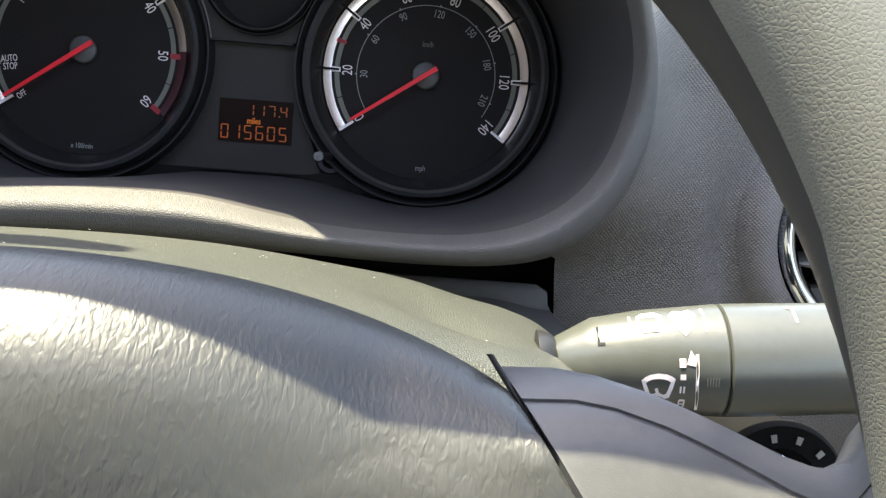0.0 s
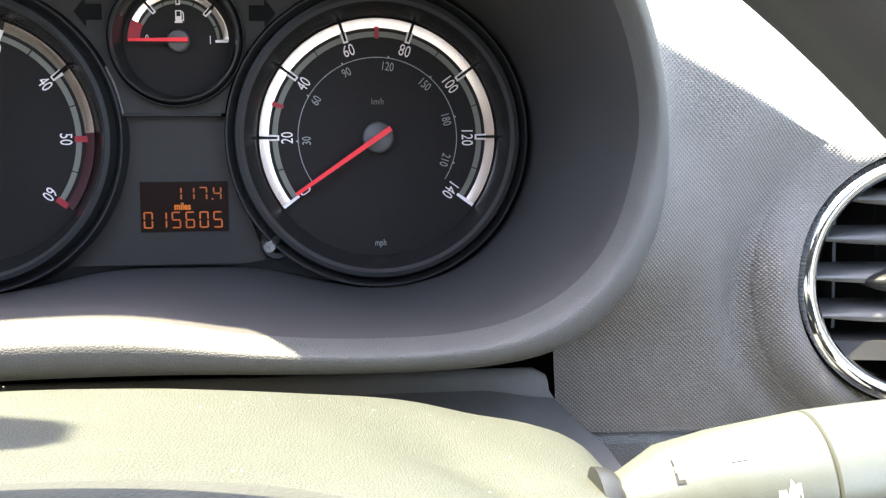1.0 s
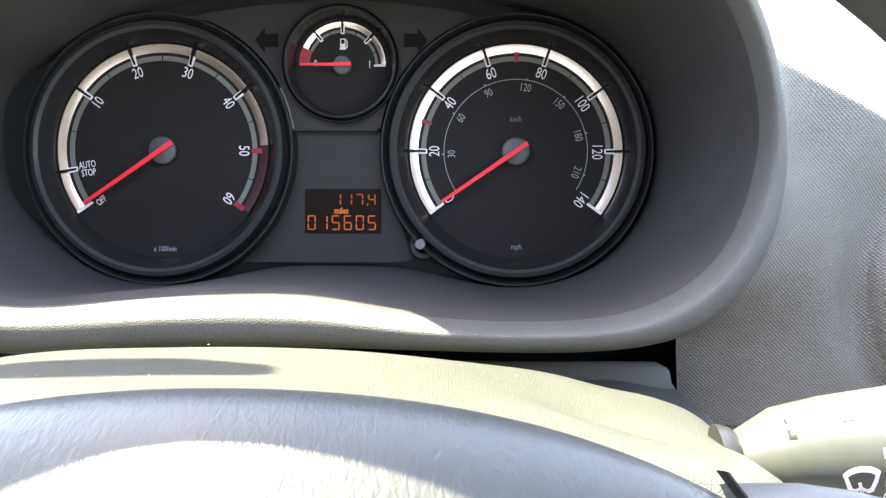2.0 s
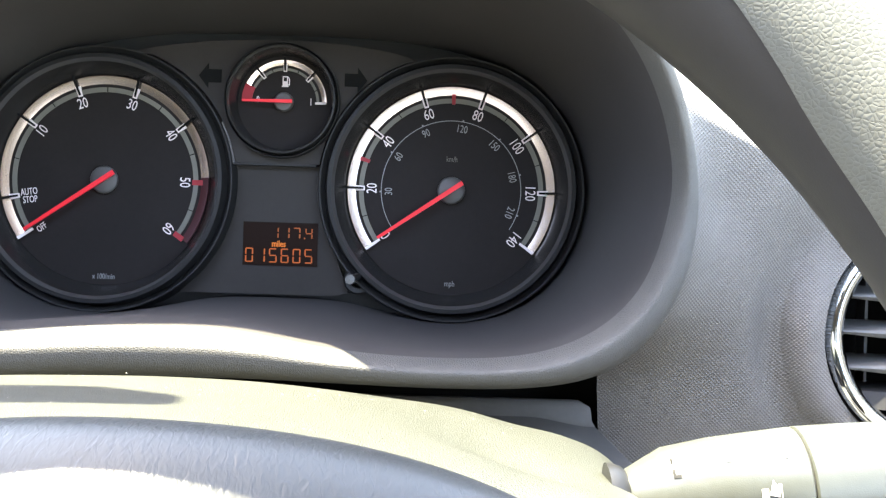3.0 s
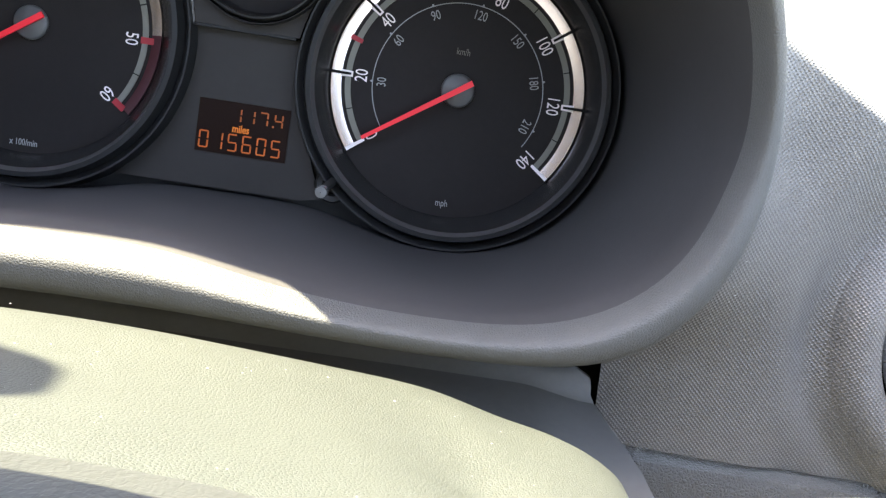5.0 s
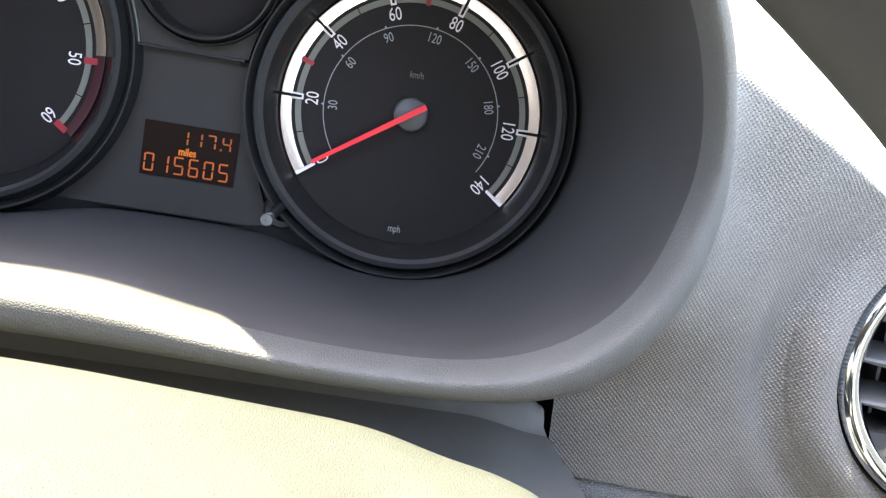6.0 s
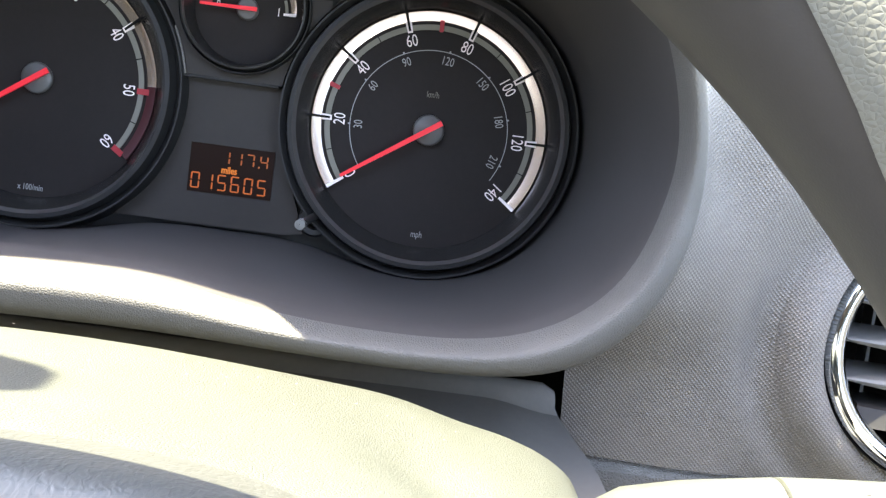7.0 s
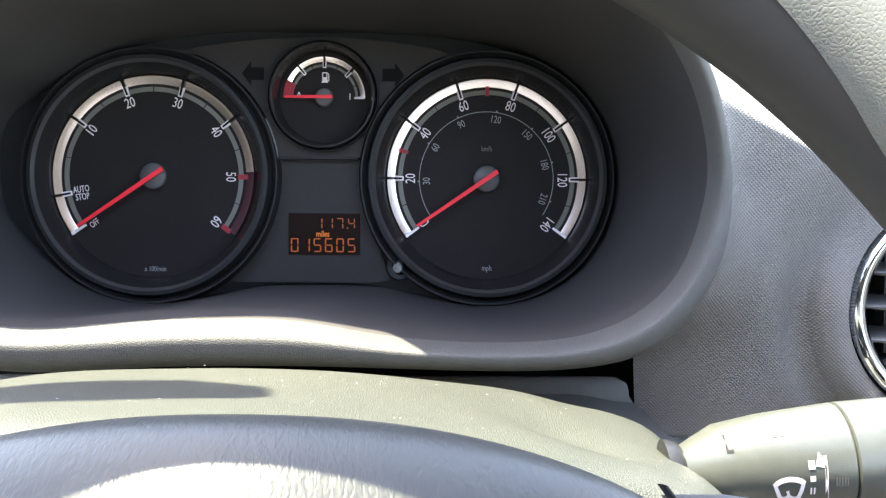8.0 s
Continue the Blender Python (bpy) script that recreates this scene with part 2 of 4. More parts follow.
def loop_radius(points, centre, n=240):
    """A closed outline as a radius for n even angles round centre."""
    p = np.array(points, float) - centre
    p = p[np.argsort(np.arctan2(p[:, 1], p[:, 0]))]
    m = len(p)
    dense = []
    for i in range(m):
        p0, p1, p2, p3 = p[i - 1], p[i], p[(i + 1) % m], p[(i + 2) % m]
        for u in np.linspace(0, 1, 12, endpoint=False):
            dense.append(0.5 * (2 * p1 + (p2 - p0) * u + (2 * p0 - 5 * p1 + 4 * p2 - p3) * u**2 + (3 * p1 - p0 - 3 * p2 + p3) * u**3))
    p = np.array(dense)
    ang, r = np.arctan2(p[:, 1], p[:, 0]), np.linalg.norm(p, axis=1)
    order = np.argsort(ang)
    ang, r = ang[order], r[order]
    a = np.linspace(-math.pi, math.pi, n, endpoint=False)
    out = np.interp(a, np.r_[ang - 2 * math.pi, ang, ang + 2 * math.pi], np.r_[r, r, r])
    for _ in range(6):
        out = (np.roll(out, 1) + 2 * out + np.roll(out, -1)) / 4
    return a, out


def mirrored(right):
    return right + [(-x, z) for x, z in right]


def step(a, b, x):
    t = min(1.0, max(0.0, (x - a) / (b - a)))
    return t * t * (3 - 2 * t)


# ---- binnacle hood ----
MIDDLE = (0.0, 0.004)
MASK_EDGE = mirrored([(0.143, 0.0), (0.138, 0.025), (0.122, 0.046), (0.098, 0.060), (0.062, 0.068), (0.03, 0.070), (0.139, -0.022), (0.126, -0.043), (0.106, -0.056), (0.08, -0.061), (0.055, -0.058), (0.03, -0.053)]) + [(-0.155, 0.007), (-0.151, -0.02), (-0.15, 0.03), (0.0, 0.070), (0.0, -0.052)]
MASK_EDGE = [p for p in MASK_EDGE if not (p[0] < -0.125 and p not in [(-0.155, 0.007), (-0.151, -0.02), (-0.15, 0.03), (-0.126, -0.043)])]
LIP_IN = [(-0.107, -0.059), (-0.065, -0.056), (-0.033, -0.0545), (0.0, -0.0552), (0.037, -0.0617), (0.07, -0.0640), (0.105, -0.0622), (0.13, -0.0530), (0.146, -0.0373), (0.154, -0.015), (0.156, 0.0), (0.152, 0.016), (0.144, 0.033), (0.13, 0.050), (0.110, 0.064), (0.08, 0.078), (0.04, 0.086), (0.0, 0.088), (-0.04, 0.086), (-0.08, 0.078), (-0.11, 0.064), (-0.13, 0.05), (-0.146, 0.032), (-0.156, 0.012), (-0.157, -0.012), (-0.15, -0.034), (-0.134, -0.05)]
LIP_OUT = [(-0.114, -0.0795), (-0.049, -0.0775), (0.0, -0.077), (0.039, -0.0775), (0.084, -0.078), (0.117, -0.0762), (0.1405, -0.0695), (0.1595, -0.0485), (0.1675, -0.0245), (0.1675, -0.003), (0.1612, 0.0205), (0.1502, 0.042), (0.130, 0.064), (0.09, 0.086), (0.04, 0.098), (0.0, 0.101), (-0.04, 0.098), (-0.09, 0.086), (-0.132, 0.065), (-0.157, 0.040), (-0.170, 0.014), (-0.172, -0.012), (-0.166, -0.040), (-0.146, -0.066)]
ANG, R_MASK = loop_radius(MASK_EDGE, MIDDLE)
_, R_IN = loop_radius(LIP_IN, MIDDLE)
_, R_OUT = loop_radius(LIP_OUT, MIDDLE)


def hood_reach(a):
    """How far the hood juts out over the lip, towards the driver."""
    x, z = math.cos(a), math.sin(a)
    return -0.030 * step(-0.15, 0.5, z) * (0.42 + 0.58 * step(-0.17, 0.09, x))


def hood_ring(radii, y, swell=0.0, jut=1.0):
    return [(MIDDLE[0] + (r + swell) * math.cos(a), y + jut * hood_reach(a), MIDDLE[1] + (r + swell) * math.sin(a)) for a, r in zip(ANG, radii)]


def mix(f):
    return R_IN * (1 - f) + R_OUT * f


hood = thing("instrument_binnacle", "dark grey plastic hood with a grained rolled lip round the dials", "instrument hood")
rings = [hood_ring(R_MASK, 0.012, 0.0, 0.0)]
for k in range(13):
    f = k / 12
    rings.append(hood_ring(R_MASK * (1 - f**1.3) + R_IN * f**1.3, 0.002 - 0.0940 * f, 0.0, f))
ROLL = [(0.0, -0.0920), (0.03, -0.0940), (0.07, -0.0962), (0.13, -0.0990), (0.20, -0.1018), (0.27, -0.1042), (0.33, -0.1059), (0.38, -0.1069), (0.42, -0.1074), (0.46, -0.1076), (0.52, -0.1075), (0.62, -0.1070), (0.72, -0.1061), (0.79, -0.1049), (0.85, -0.1030), (0.90, -0.1004), (0.95, -0.0958), (1.0, -0.087)]
rings += [hood_ring(mix(f), y) for f, y in ROLL[1:4]]
part("funnel", surface(rings), FUNNEL, hood, "matt inner wall, toned near-black for its shade")
rings = [hood_ring(mix(f), y) for f, y in ROLL[3:]] + [hood_ring(R_OUT, -0.06, 0.0005, 0.8), hood_ring(R_OUT, -0.02, 0.002, 0.5), hood_ring(R_OUT, 0.05, 0.004, 0.0)]
part("lip", surface(rings), LIP, hood, "grey grained rolled lip, toned paler than the funnel for light")

# ---- instrument cluster ----
cluster = thing("instrument_cluster", "black car instrument cluster with three dials and an orange display", "instrument panel")
part("mask", surface([hood_ring(R_MASK, 0.004, 0.003, 0), hood_ring(R_MASK, 0.003, -0.002, 0), hood_ring(R_MASK * 0.5, 0.003, 0, 0)], True, False, True), MASK, cluster, "glossy black backing")


FX, FZ, HOLE = 0.0018, 0.0382, 0.0240


def insert_half(side):
    """Half of the slate insert over the dials, hugging a big dial and the fuel gauge."""
    end = -0.067 if side < 0 else 0.0635
    top = [(end + (FX - end) * k / 14, 0.0585 + 0.0075 * (1 - (1 - k / 14) ** 2) ** 0.8) for k in range(15)]
    hole = [(FX + side * HOLE * math.sin(radians(a)), FZ + HOLE * math.cos(radians(a))) for a in range(0, 181, 10)]
    foot = [(FX, 0.0094)]
    dial = [(side * (0.08 - 0.0615 * math.cos(radians(a))), 0.0615 * math.sin(radians(a))) for a in range(9, 73, 4)]
    return top + hole + foot + dial


insert = bmesh.new()
for side in (-1, 1):
    plate(insert_half(side), -0.006, 0.008, insert)
part("upper_insert", insert, SLATE, cluster, "matt slate insert")
# highlight painted as a pale strip where the insert's edge catches light
part("insert_glint", band(-0.08, 0.0, 0.0607, 0.0614, 9, 27, -0.0066), EDGE_GLINT, cluster, "thin painted highlight along the insert edge")
lower = [(-0.020, 0.0086), (0.0175, 0.0086)] + [(0.08 + 0.0615 * math.cos(radians(a)), 0.0615 * math.sin(radians(a))) for a in range(172, 216, 4)] + [(0.034, -0.049), (0.026, -0.0505), (-0.044, -0.0505)] + [(-0.08 + 0.0615 * math.cos(radians(a)), 0.0615 * math.sin(radians(a))) for a in range(-50, 9, 4)]
part("lower_insert", plate(lower, -0.002, 0.004), SLATE, cluster, "matt slate panel round the display")
part("insert_edge", plate([(-0.0205, 0.0094), (0.018, 0.0094), (0.018, 0.0086), (-0.0205, 0.0086)], -0.0066, 0.004), BEZEL, cluster)

R_OUTER, R_WHITE, R_GREY, R_GREY_IN = 0.0478, 0.0442, 0.0428, 0.0406


def dial_base(name, cx, cz, r, label, rim=1.0):
    face = part(name, turned([(0.0001, 0.0), (r + 0.001, 0.0), (r + 0.001, 0.004)], cx, cz), DIAL, cluster, label)
    profile = [(r, 0.001), (r + 0.0008 * rim, -0.004), (r + 0.0046 * rim, -0.0105), (r + 0.0060 * rim, -0.0122), (r + 0.0078 * rim, -0.0120), (r + 0.0086 * rim, -0.0085), (r + 0.0092 * rim, -0.0065), (r + 0.0112 * rim, -0.0092), (r + 0.0119 * rim, -0.0092), (r + 0.0133 * rim, 0.002)]
    part("chamfer", turned([(r - 0.0002, 0.001)] + profile[1:3], cx, cz), GLOSS, face, "glossy black inner wall")
    part("satin_edge", turned(profile[2:4], cx, cz), SATIN, face, "satin grey front edge")
    part("bezel", turned(profile[3:7], cx, cz), BEZEL, face, "black stepped bezel ring")
    part("outer_ring", turned(profile[6:], cx, cz), BEZEL, face, "thin black outer ring")
    return face


def big_tick(cx, cz, ang, face, mat=None):
    part("tick_outline", radial(cx, cz, ang, R_GREY_IN - 0.0006, R_WHITE + 0.0005, 0.0021, 0.0026, -0.0007), mat or WHITE, face)
    part("tick", radial(cx, cz, ang, R_GREY_IN + 0.0001, R_OUTER + 0.0022, 0.0009, 0.0011, -0.0011, rise=0.0030), BLACK, face)


def needle(cx, cz, ang, length, tail, wide, cap_r, face, depth=-0.0032):
    part("needle", radial(cx, cz, ang, -tail, length, wide, wide * 0.62, depth - 0.0022, 0.0012), NEEDLE, face, "red pointer")
    part("cap", turned([(cap_r * 0.92, 0.0), (cap_r, depth * 0.6), (cap_r * 0.97, depth + 0.0006), (cap_r * 0.85, depth), (0.0002, depth - 0.0003)], cx, cz, 48), CAP, face, "grey round needle cap")


# speedometer
SX, SZ = 0.08, 0.0
speedo = dial_base("speedometer", SX, SZ, 0.0485, "black speedometer in miles per hour")
part("outer_scale", cone_band(SX, SZ, R_WHITE, R_OUTER, -36, 216, -0.0005, -0.0015), SILVER, speedo, "silvered white scale ring")
part("inner_band", band(SX, SZ, R_GREY_IN, R_GREY, -36, 216, -0.0005), GREY_PRINT, speedo, "olive grey inner band")
for k in range(1, 7):
    big_tick(SX, SZ, 216 - 36 * k, speedo)
for k in range(7):
    part("half_tick", radial(SX, SZ, 198 - 36 * k, R_GREY_IN, R_GREY + 0.0003, 0.00035, 0.00035, -0.0009), BLACK, speedo)
for ang in (216, -36):
    part("end_mark", radial(SX, SZ, ang, R_GREY_IN - 0.0005, R_OUTER, 0.0011, 0.0014, -0.0008, rise=0.0020), WHITE, speedo)
for ang in (162, 90):
    part("limit_mark", radial(SX, SZ, ang, R_GREY_IN - 0.0006, R_WHITE + 0.0004, 0.0016, 0.0019, -0.0012), RED, speedo, "red speed mark")
for mph in range(0, 160, 20):
    lettering("numeral", str(mph), SX + 0.0366 * math.cos(radians(216 - 1.8 * mph)), SZ + 0.0366 * math.sin(radians(216 - 1.8 * mph)), 0.0068, 216 - 1.8 * mph, -0.0006, WHITE, speedo)
part("metric_scale", band(SX, SZ, 0.0323, 0.0326, -32, 213, -0.0005), DIM_PRINT, speedo)
for kmh in range(30, 240, 30):
    a = 216 - 1.8 * kmh / 1.609
    lettering("metric_numeral", str(kmh), SX + 0.0289 * math.cos(radians(a)), SZ + 0.0289 * math.sin(radians(a)), 0.0050, a, -0.0005, DIM_PRINT, speedo)
    part("metric_dot", radial(SX, SZ, a, 0.0323, 0.0333, 0.0012, 0.0004, -0.0007), DIM_PRINT, speedo)
lettering("unit", "mph", SX + 0.0005, -0.0433, 0.0038, 90, -0.0005, DIM_PRINT, speedo)
lettering("unit", "km/h", SX, 0.0145, 0.0036, 90, -0.0005, GREY_PRINT, speedo)
needle(SX, SZ, 214.5, 0.0405, 0.0062, 0.0022, 0.0064, speedo)

# rev counter
TX, TZ = -0.08, 0.0
tacho = dial_base("rev_counter", TX, TZ, 0.0485, "black rev counter with a red band from fifty")
part("outer_scale", cone_band(TX, TZ, R_WHITE, R_OUTER, 3, 216, -0.0005, -0.0015), SILVER, tacho, "silvered white scale ring")
part("inner_band", band(TX, TZ, R_GREY_IN, R_GREY, -36, 216, -0.0005), GREY_PRINT, tacho)
part("red_band", cone_band(TX, TZ, R_WHITE, R_OUTER, -36, 3, -0.0005, -0.0021), material("dark_red_print", (0.055, 0.0045, 0.007), 0.55), tacho, "dark red limit band")
for a in (144, 108, 72, 36, 192):
    big_tick(TX, TZ, a, tacho)
for a in (0, -36):
    part("limit_mark", radial(TX, TZ, a, R_GREY_IN - 0.0004, R_WHITE + 0.001, 0.0024, 0.0024, -0.0009), RED, tacho)
for a in (168, 126, 90, 54, 18, -18):
    part("half_tick", radial(TX, TZ, a, R_GREY_IN, R_GREY + 0.0003, 0.00035, 0.00035, -0.0009), BLACK, tacho)
part("end_mark", radial(TX, TZ, 216, R_GREY_IN - 0.0005, R_OUTER, 0.0011, 0.0014, -0.0008, rise=0.0020), WHITE, tacho)
for n, a in ((10, 144), (20, 108), (30, 72), (40, 36), (50, 0), (60, -36)):
    lettering("numeral", str(n), TX + 0.0366 * math.cos(radians(a)), TZ + 0.0366 * math.sin(radians(a)), 0.0068, a, -0.0006, WHITE, tacho)
lettering("caption", "AUTO", -0.1148, -0.0066, 0.0045, 98, -0.0006, WHITE, tacho, 0.62)
lettering("caption", "STOP", -0.1142, -0.0102, 0.0045, 98, -0.0006, WHITE, tacho, 0.62)
lettering("caption", "OFF", -0.1085, -0.0228, 0.0042, 128, -0.0006, WHITE, tacho, 0.65)
lettering("unit", "x 100/min", TX + 0.0005, -0.0447, 0.0036, 90, -0.0005, DIM_PRINT, tacho)
needle(TX, TZ, 214.5, 0.0425, 0.0062, 0.0022, 0.0064, tacho)

# fuel gauge
fuel = dial_base("fuel_gauge", FX, FZ, 0.0216, "small black fuel gauge reading empty", 0.38)
fuel.location.y = -0.0015
part("outer_scale", cone_band(FX, FZ, 0.0172, 0.0193, 0, 155, -0.0005, -0.0015), SILVER, fuel, "silvered white scale ring")
part("inner_band", band(FX, FZ, 0.0148, 0.0160, 0, 155, -0.0005), GREY_PRINT, fuel)
part("reserve_band", band(FX, FZ, 0.0150, 0.0198, 155, 180, -0.0006), RED, fuel, "red reserve segment")
for a in (130, 90, 45):
    part("tick_outline", radial(FX, FZ, a, 0.0142, 0.0176, 0.0016, 0.0020, -0.0007), WHITE, fuel)
    part("tick", radial(FX, FZ, a, 0.0147, 0.0205, 0.0007, 0.0009, -0.0011, rise=0.0018), BLACK, fuel)
for a in (0,):
    part("end_mark", radial(FX, FZ, a, 0.0142, 0.0193, 0.0009, 0.0012, -0.0008, rise=0.0014), WHITE, fuel)
for a in (112, 67, 22):
    part("half_tick", radial(FX, FZ, a, 0.0148, 0.0162, 0.00035, 0.00035, -0.0009), BLACK, fuel)
lettering("numeral", "0", FX - 0.0122, FZ + 0.0010, 0.0040, 90, -0.0006, WHITE, fuel)
lettering("numeral", "1", FX + 0.0122, FZ + 0.0004, 0.0046, 90, -0.0006, WHITE, fuel)
needle(FX, FZ, 180.5, 0.0185, 0.0042, 0.0016, 0.0045, fuel, -0.0035)
pump = bmesh.new()
for pts in ([(-0.0018, -0.0024), (0.0012, -0.0024), (0.0012, -0.0018), (-0.0018, -0.0018)], [(-0.0015, -0.0018), (0.0009, -0.0018), (0.0009, 0.0002), (-0.0015, 0.0002)], [(-0.0015, 0.0002), (-0.0011, 0.0002), (-0.0011, 0.0021), (-0.0015, 0.0021)], [(0.0005, 0.0002), (0.0009, 0.0002), (0.0009, 0.0021), (0.0005, 0.0021)], [(-0.0015, 0.0021), (0.0009, 0.0021), (0.0009, 0.0025), (-0.0015, 0.0025)], [(0.0014, -0.0016), (0.0018, -0.0016), (0.0018, 0.0014), (0.0014, 0.0014)], [(0.0009, 0.0018), (0.0014, 0.0014), (0.0018, 0.0014), (0.0012, 0.0022)], [(0.0009, -0.0016), (0.0016, -0.0016), (0.0016, -0.0012), (0.0009, -0.0012)]):
    plate([(FX + 0.0004 + x, FZ + 0.0096 + z) for x, z in pts], -0.0006, 0.0003, pump)
part("pump_symbol", pump, WHITE, fuel, "white fuel pump symbol", False)

# turn arrows, display and reset knob
for side, at in ((-1, 0.0312), (1, 0.0345)):
    pts = [(0.0056, 0.0), (0.0012, 0.0058), (0.0012, 0.0030), (-0.0048, 0.0030), (-0.0048, -0.0030), (0.0012, -0.0030), (0.0012, -0.0058)]
    part("turn_arrow", plate([(side * (at + x), 0.0487 + z) for x, z in pts], -0.0066, 0.0004), BLACK, cluster, "unlit black indicator arrow", False)
display = part("display", plate([(-0.0152, -0.0172), (0.0192, -0.0172), (0.0192, -0.0372), (-0.0152, -0.0372)], -0.0026, 0.0016), LCD, cluster, "dark orange-lit mileage display", False)
SEGMENTS = {"0": "abcdef", "1": "bc", "4": "bcfg", "5": "acdfg", "6": "acdefg", "7": "abc"}


def digit(ch, x, z, w, h, parent, mat):
    """One seven-segment figure, stroke by stroke."""
    t, g = 0.00052, 0.00018
    bars = {"a": (0, h - t, w, h), "d": (0, 0, w, t), "g": (0, h / 2 - t / 2, w, h / 2 + t / 2), "f": (0, h / 2, t, h), "b": (w - t, h / 2, w, h), "e": (0, 0, t, h / 2), "c": (w - t, 0, w, h / 2)}
    for s in SEGMENTS[ch]:
        x0, z0, x1, z1 = bars[s]
        if s in "adg":
            x0, x1 = x0 + t * 0.7, x1 - t * 0.7
        else:
            z0, z1 = z0 + g + t * 0.3, z1 - g - t * 0.3
        part("segment", plate([(x + x0, z + z0), (x + x1, z + z0), (x + x1, z + z1), (x + x0, z + z1)], -0.0030, 0.0003), mat, parent, "", False)


for k, ch in enumerate("015605"):
    digit(ch, -0.0140 + 0.00545 * k, -0.0358, 0.0036, 0.0066, display, ORANGE)
for k, ch in enumerate("1174"):
    digit(ch, -0.0022 + 0.0050 * k + (0.0006 if k == 3 else 0), -0.0246, 0.0033, 0.0052, display, DIM_ORANGE)
part("point", plate([(0.0128, -0.0246), (0.0134, -0.0246), (0.0134, -0.0239), (0.0128, -0.0239)], -0.0030, 0.0003), DIM_ORANGE, display, "", False)
lettering("unit", "miles", 0.0013, -0.0272, 0.0040, 90, -0.0030, BRIGHT_ORANGE, display, 0.78, bold=0.00008)
knob = part("reset_knob", turned([(0.0021, -0.0455), (0.0022, -0.0495), (0.0019, -0.0508), (0.0002, -0.0511)], 0.0386, -0.0407, 32), KNOB, cluster, "small grey reset button on a stem")
part("stem", turned([(0.0016, -0.002), (0.0016, -0.046)], 0.0386, -0.0407, 24), BEZEL, knob)
part("boot", turned([(0.0040, -0.001), (0.0040, -0.0034), (0.0036, -0.0040), (0.0022, -0.0040), (0.0018, -0.0030)], 0.0386, -0.0407, 32), GLOSS, knob, "black ring round the stem")
part("knob_collar", turned([(0.0068, 0.002), (0.0068, -0.0055), (0.0060, -0.0065), (0.0040, -0.0062), (0.0036, -0.002)], 0.0386, -0.0425, 40), BEZEL, knob)

# ---- dashboard round the vent ----
VC, VR = Vector((0.2792, -0.0623, -0.0559)), 0.047


def crease(x):
    return 0.0270 - 0.49 * (x - 0.17)


def collar(dx, dz):
    """The skin round the vent, from the vent's own plane: it overhangs, swells beside the ring and sinks beyond."""
    r = math.hypot(dx, dz)
    rise = dz / max(r, 0.001)
    swell = float(np.interp(r, [0.0485, 0.050, 0.052, 0.054, 0.056, 0.058, 0.060, 0.062, 0.064, 0.067], [-0.0042, -0.0053, -0.0064, -0.0068, -0.0064, -0.0053, -0.0038, -0.0023, -0.0010, 0.0])) * (0.40 + 0.35 * step(-0.3, 0.6, -dx / max(r, 0.001)))
    valley = 0.0048 * math.exp(-(((r - 0.0700) / 0.0060) ** 2))
    tilt = 0.084 * min(dx, 0.0) - 0.2175 * dz + 0.004 * step(0.0, 0.04, dz) - 0.003 * step(0.0, 0.04, -dz)
    return (swell + valley) * (1 - step(-0.1, 0.6, rise)) + tilt * (1 - step(0.064, 0.092, r))


def over_crease(x, z):
    """How far the dashboard's top has gone back beyond the crease."""
    up = z - crease(x)
    return 1.5 * up - 0.004 * (1 - math.exp(-up / 0.002)) if up > 0 else 0.0


def dash_y(x, z):
    """Depth of the dashboard's face and of its top beyond the crease."""
    zc = crease(x)
    low = min(z, zc)
    y = -0.0599 - 0.26 * (low + 0.03) - 0.03 * (x - 0.14)
    ang = math.atan2(z - MIDDLE[1], x - MIDDLE[0])
    edge = float(np.interp(ang, ANG, R_OUT))
    d = math.hypot(x - MIDDLE[0], z - MIDDLE[1]) - edge
    y -= 0.022 * math.exp(-max(0.0, d) / (0.016 - 0.010 * step(-0.05, 0.0, z))) * step(-0.085, -0.05, z)
    y -= 0.0066 * math.exp(-(((x - 0.199) / (0.020 if x > 0.199 else 0.060)) ** 2))
    r = math.hypot(x - VC.x, z - VC.z)
    near = 1 - step(0.064, 0.092, r)
    y = y * (1 - near) + (VC.y - 0.134 * (x - VC.x) + 0.0175 * (z - VC.z)) * near
    y += collar(x - VC.x, z - VC.z) + 0.0014 * (1 - step(0.0605, 0.0675, r))
    return y + over_crease(x, z)


dashboard = thing("dashboard", "grey plastic dashboard with a pimpled skin", "dashboard", kind="structure")
bm = bmesh.new()
NX, NZ = 110, 90
grid = []
for i in range(NX + 1):
    x = 0.125 + 0.30 * i / NX
    col = []
    for j in range(NZ + 1):
        f = j / NZ
        z = -0.1146 + (crease(x) + 0.1146) * min(1, f / 0.72)
        if f > 0.72:
            z = crease(x) + 0.17 * ((f - 0.72) / 0.28) ** 1.6
        trim = 0.1412 + 0.10 * (-0.076 - z) if z < -0.074 else 0.0
        col.append((x, z, bm.verts.new((max(x, trim), dash_y(max(x, trim), z), z)), max(x, trim)))
    grid.append(col)
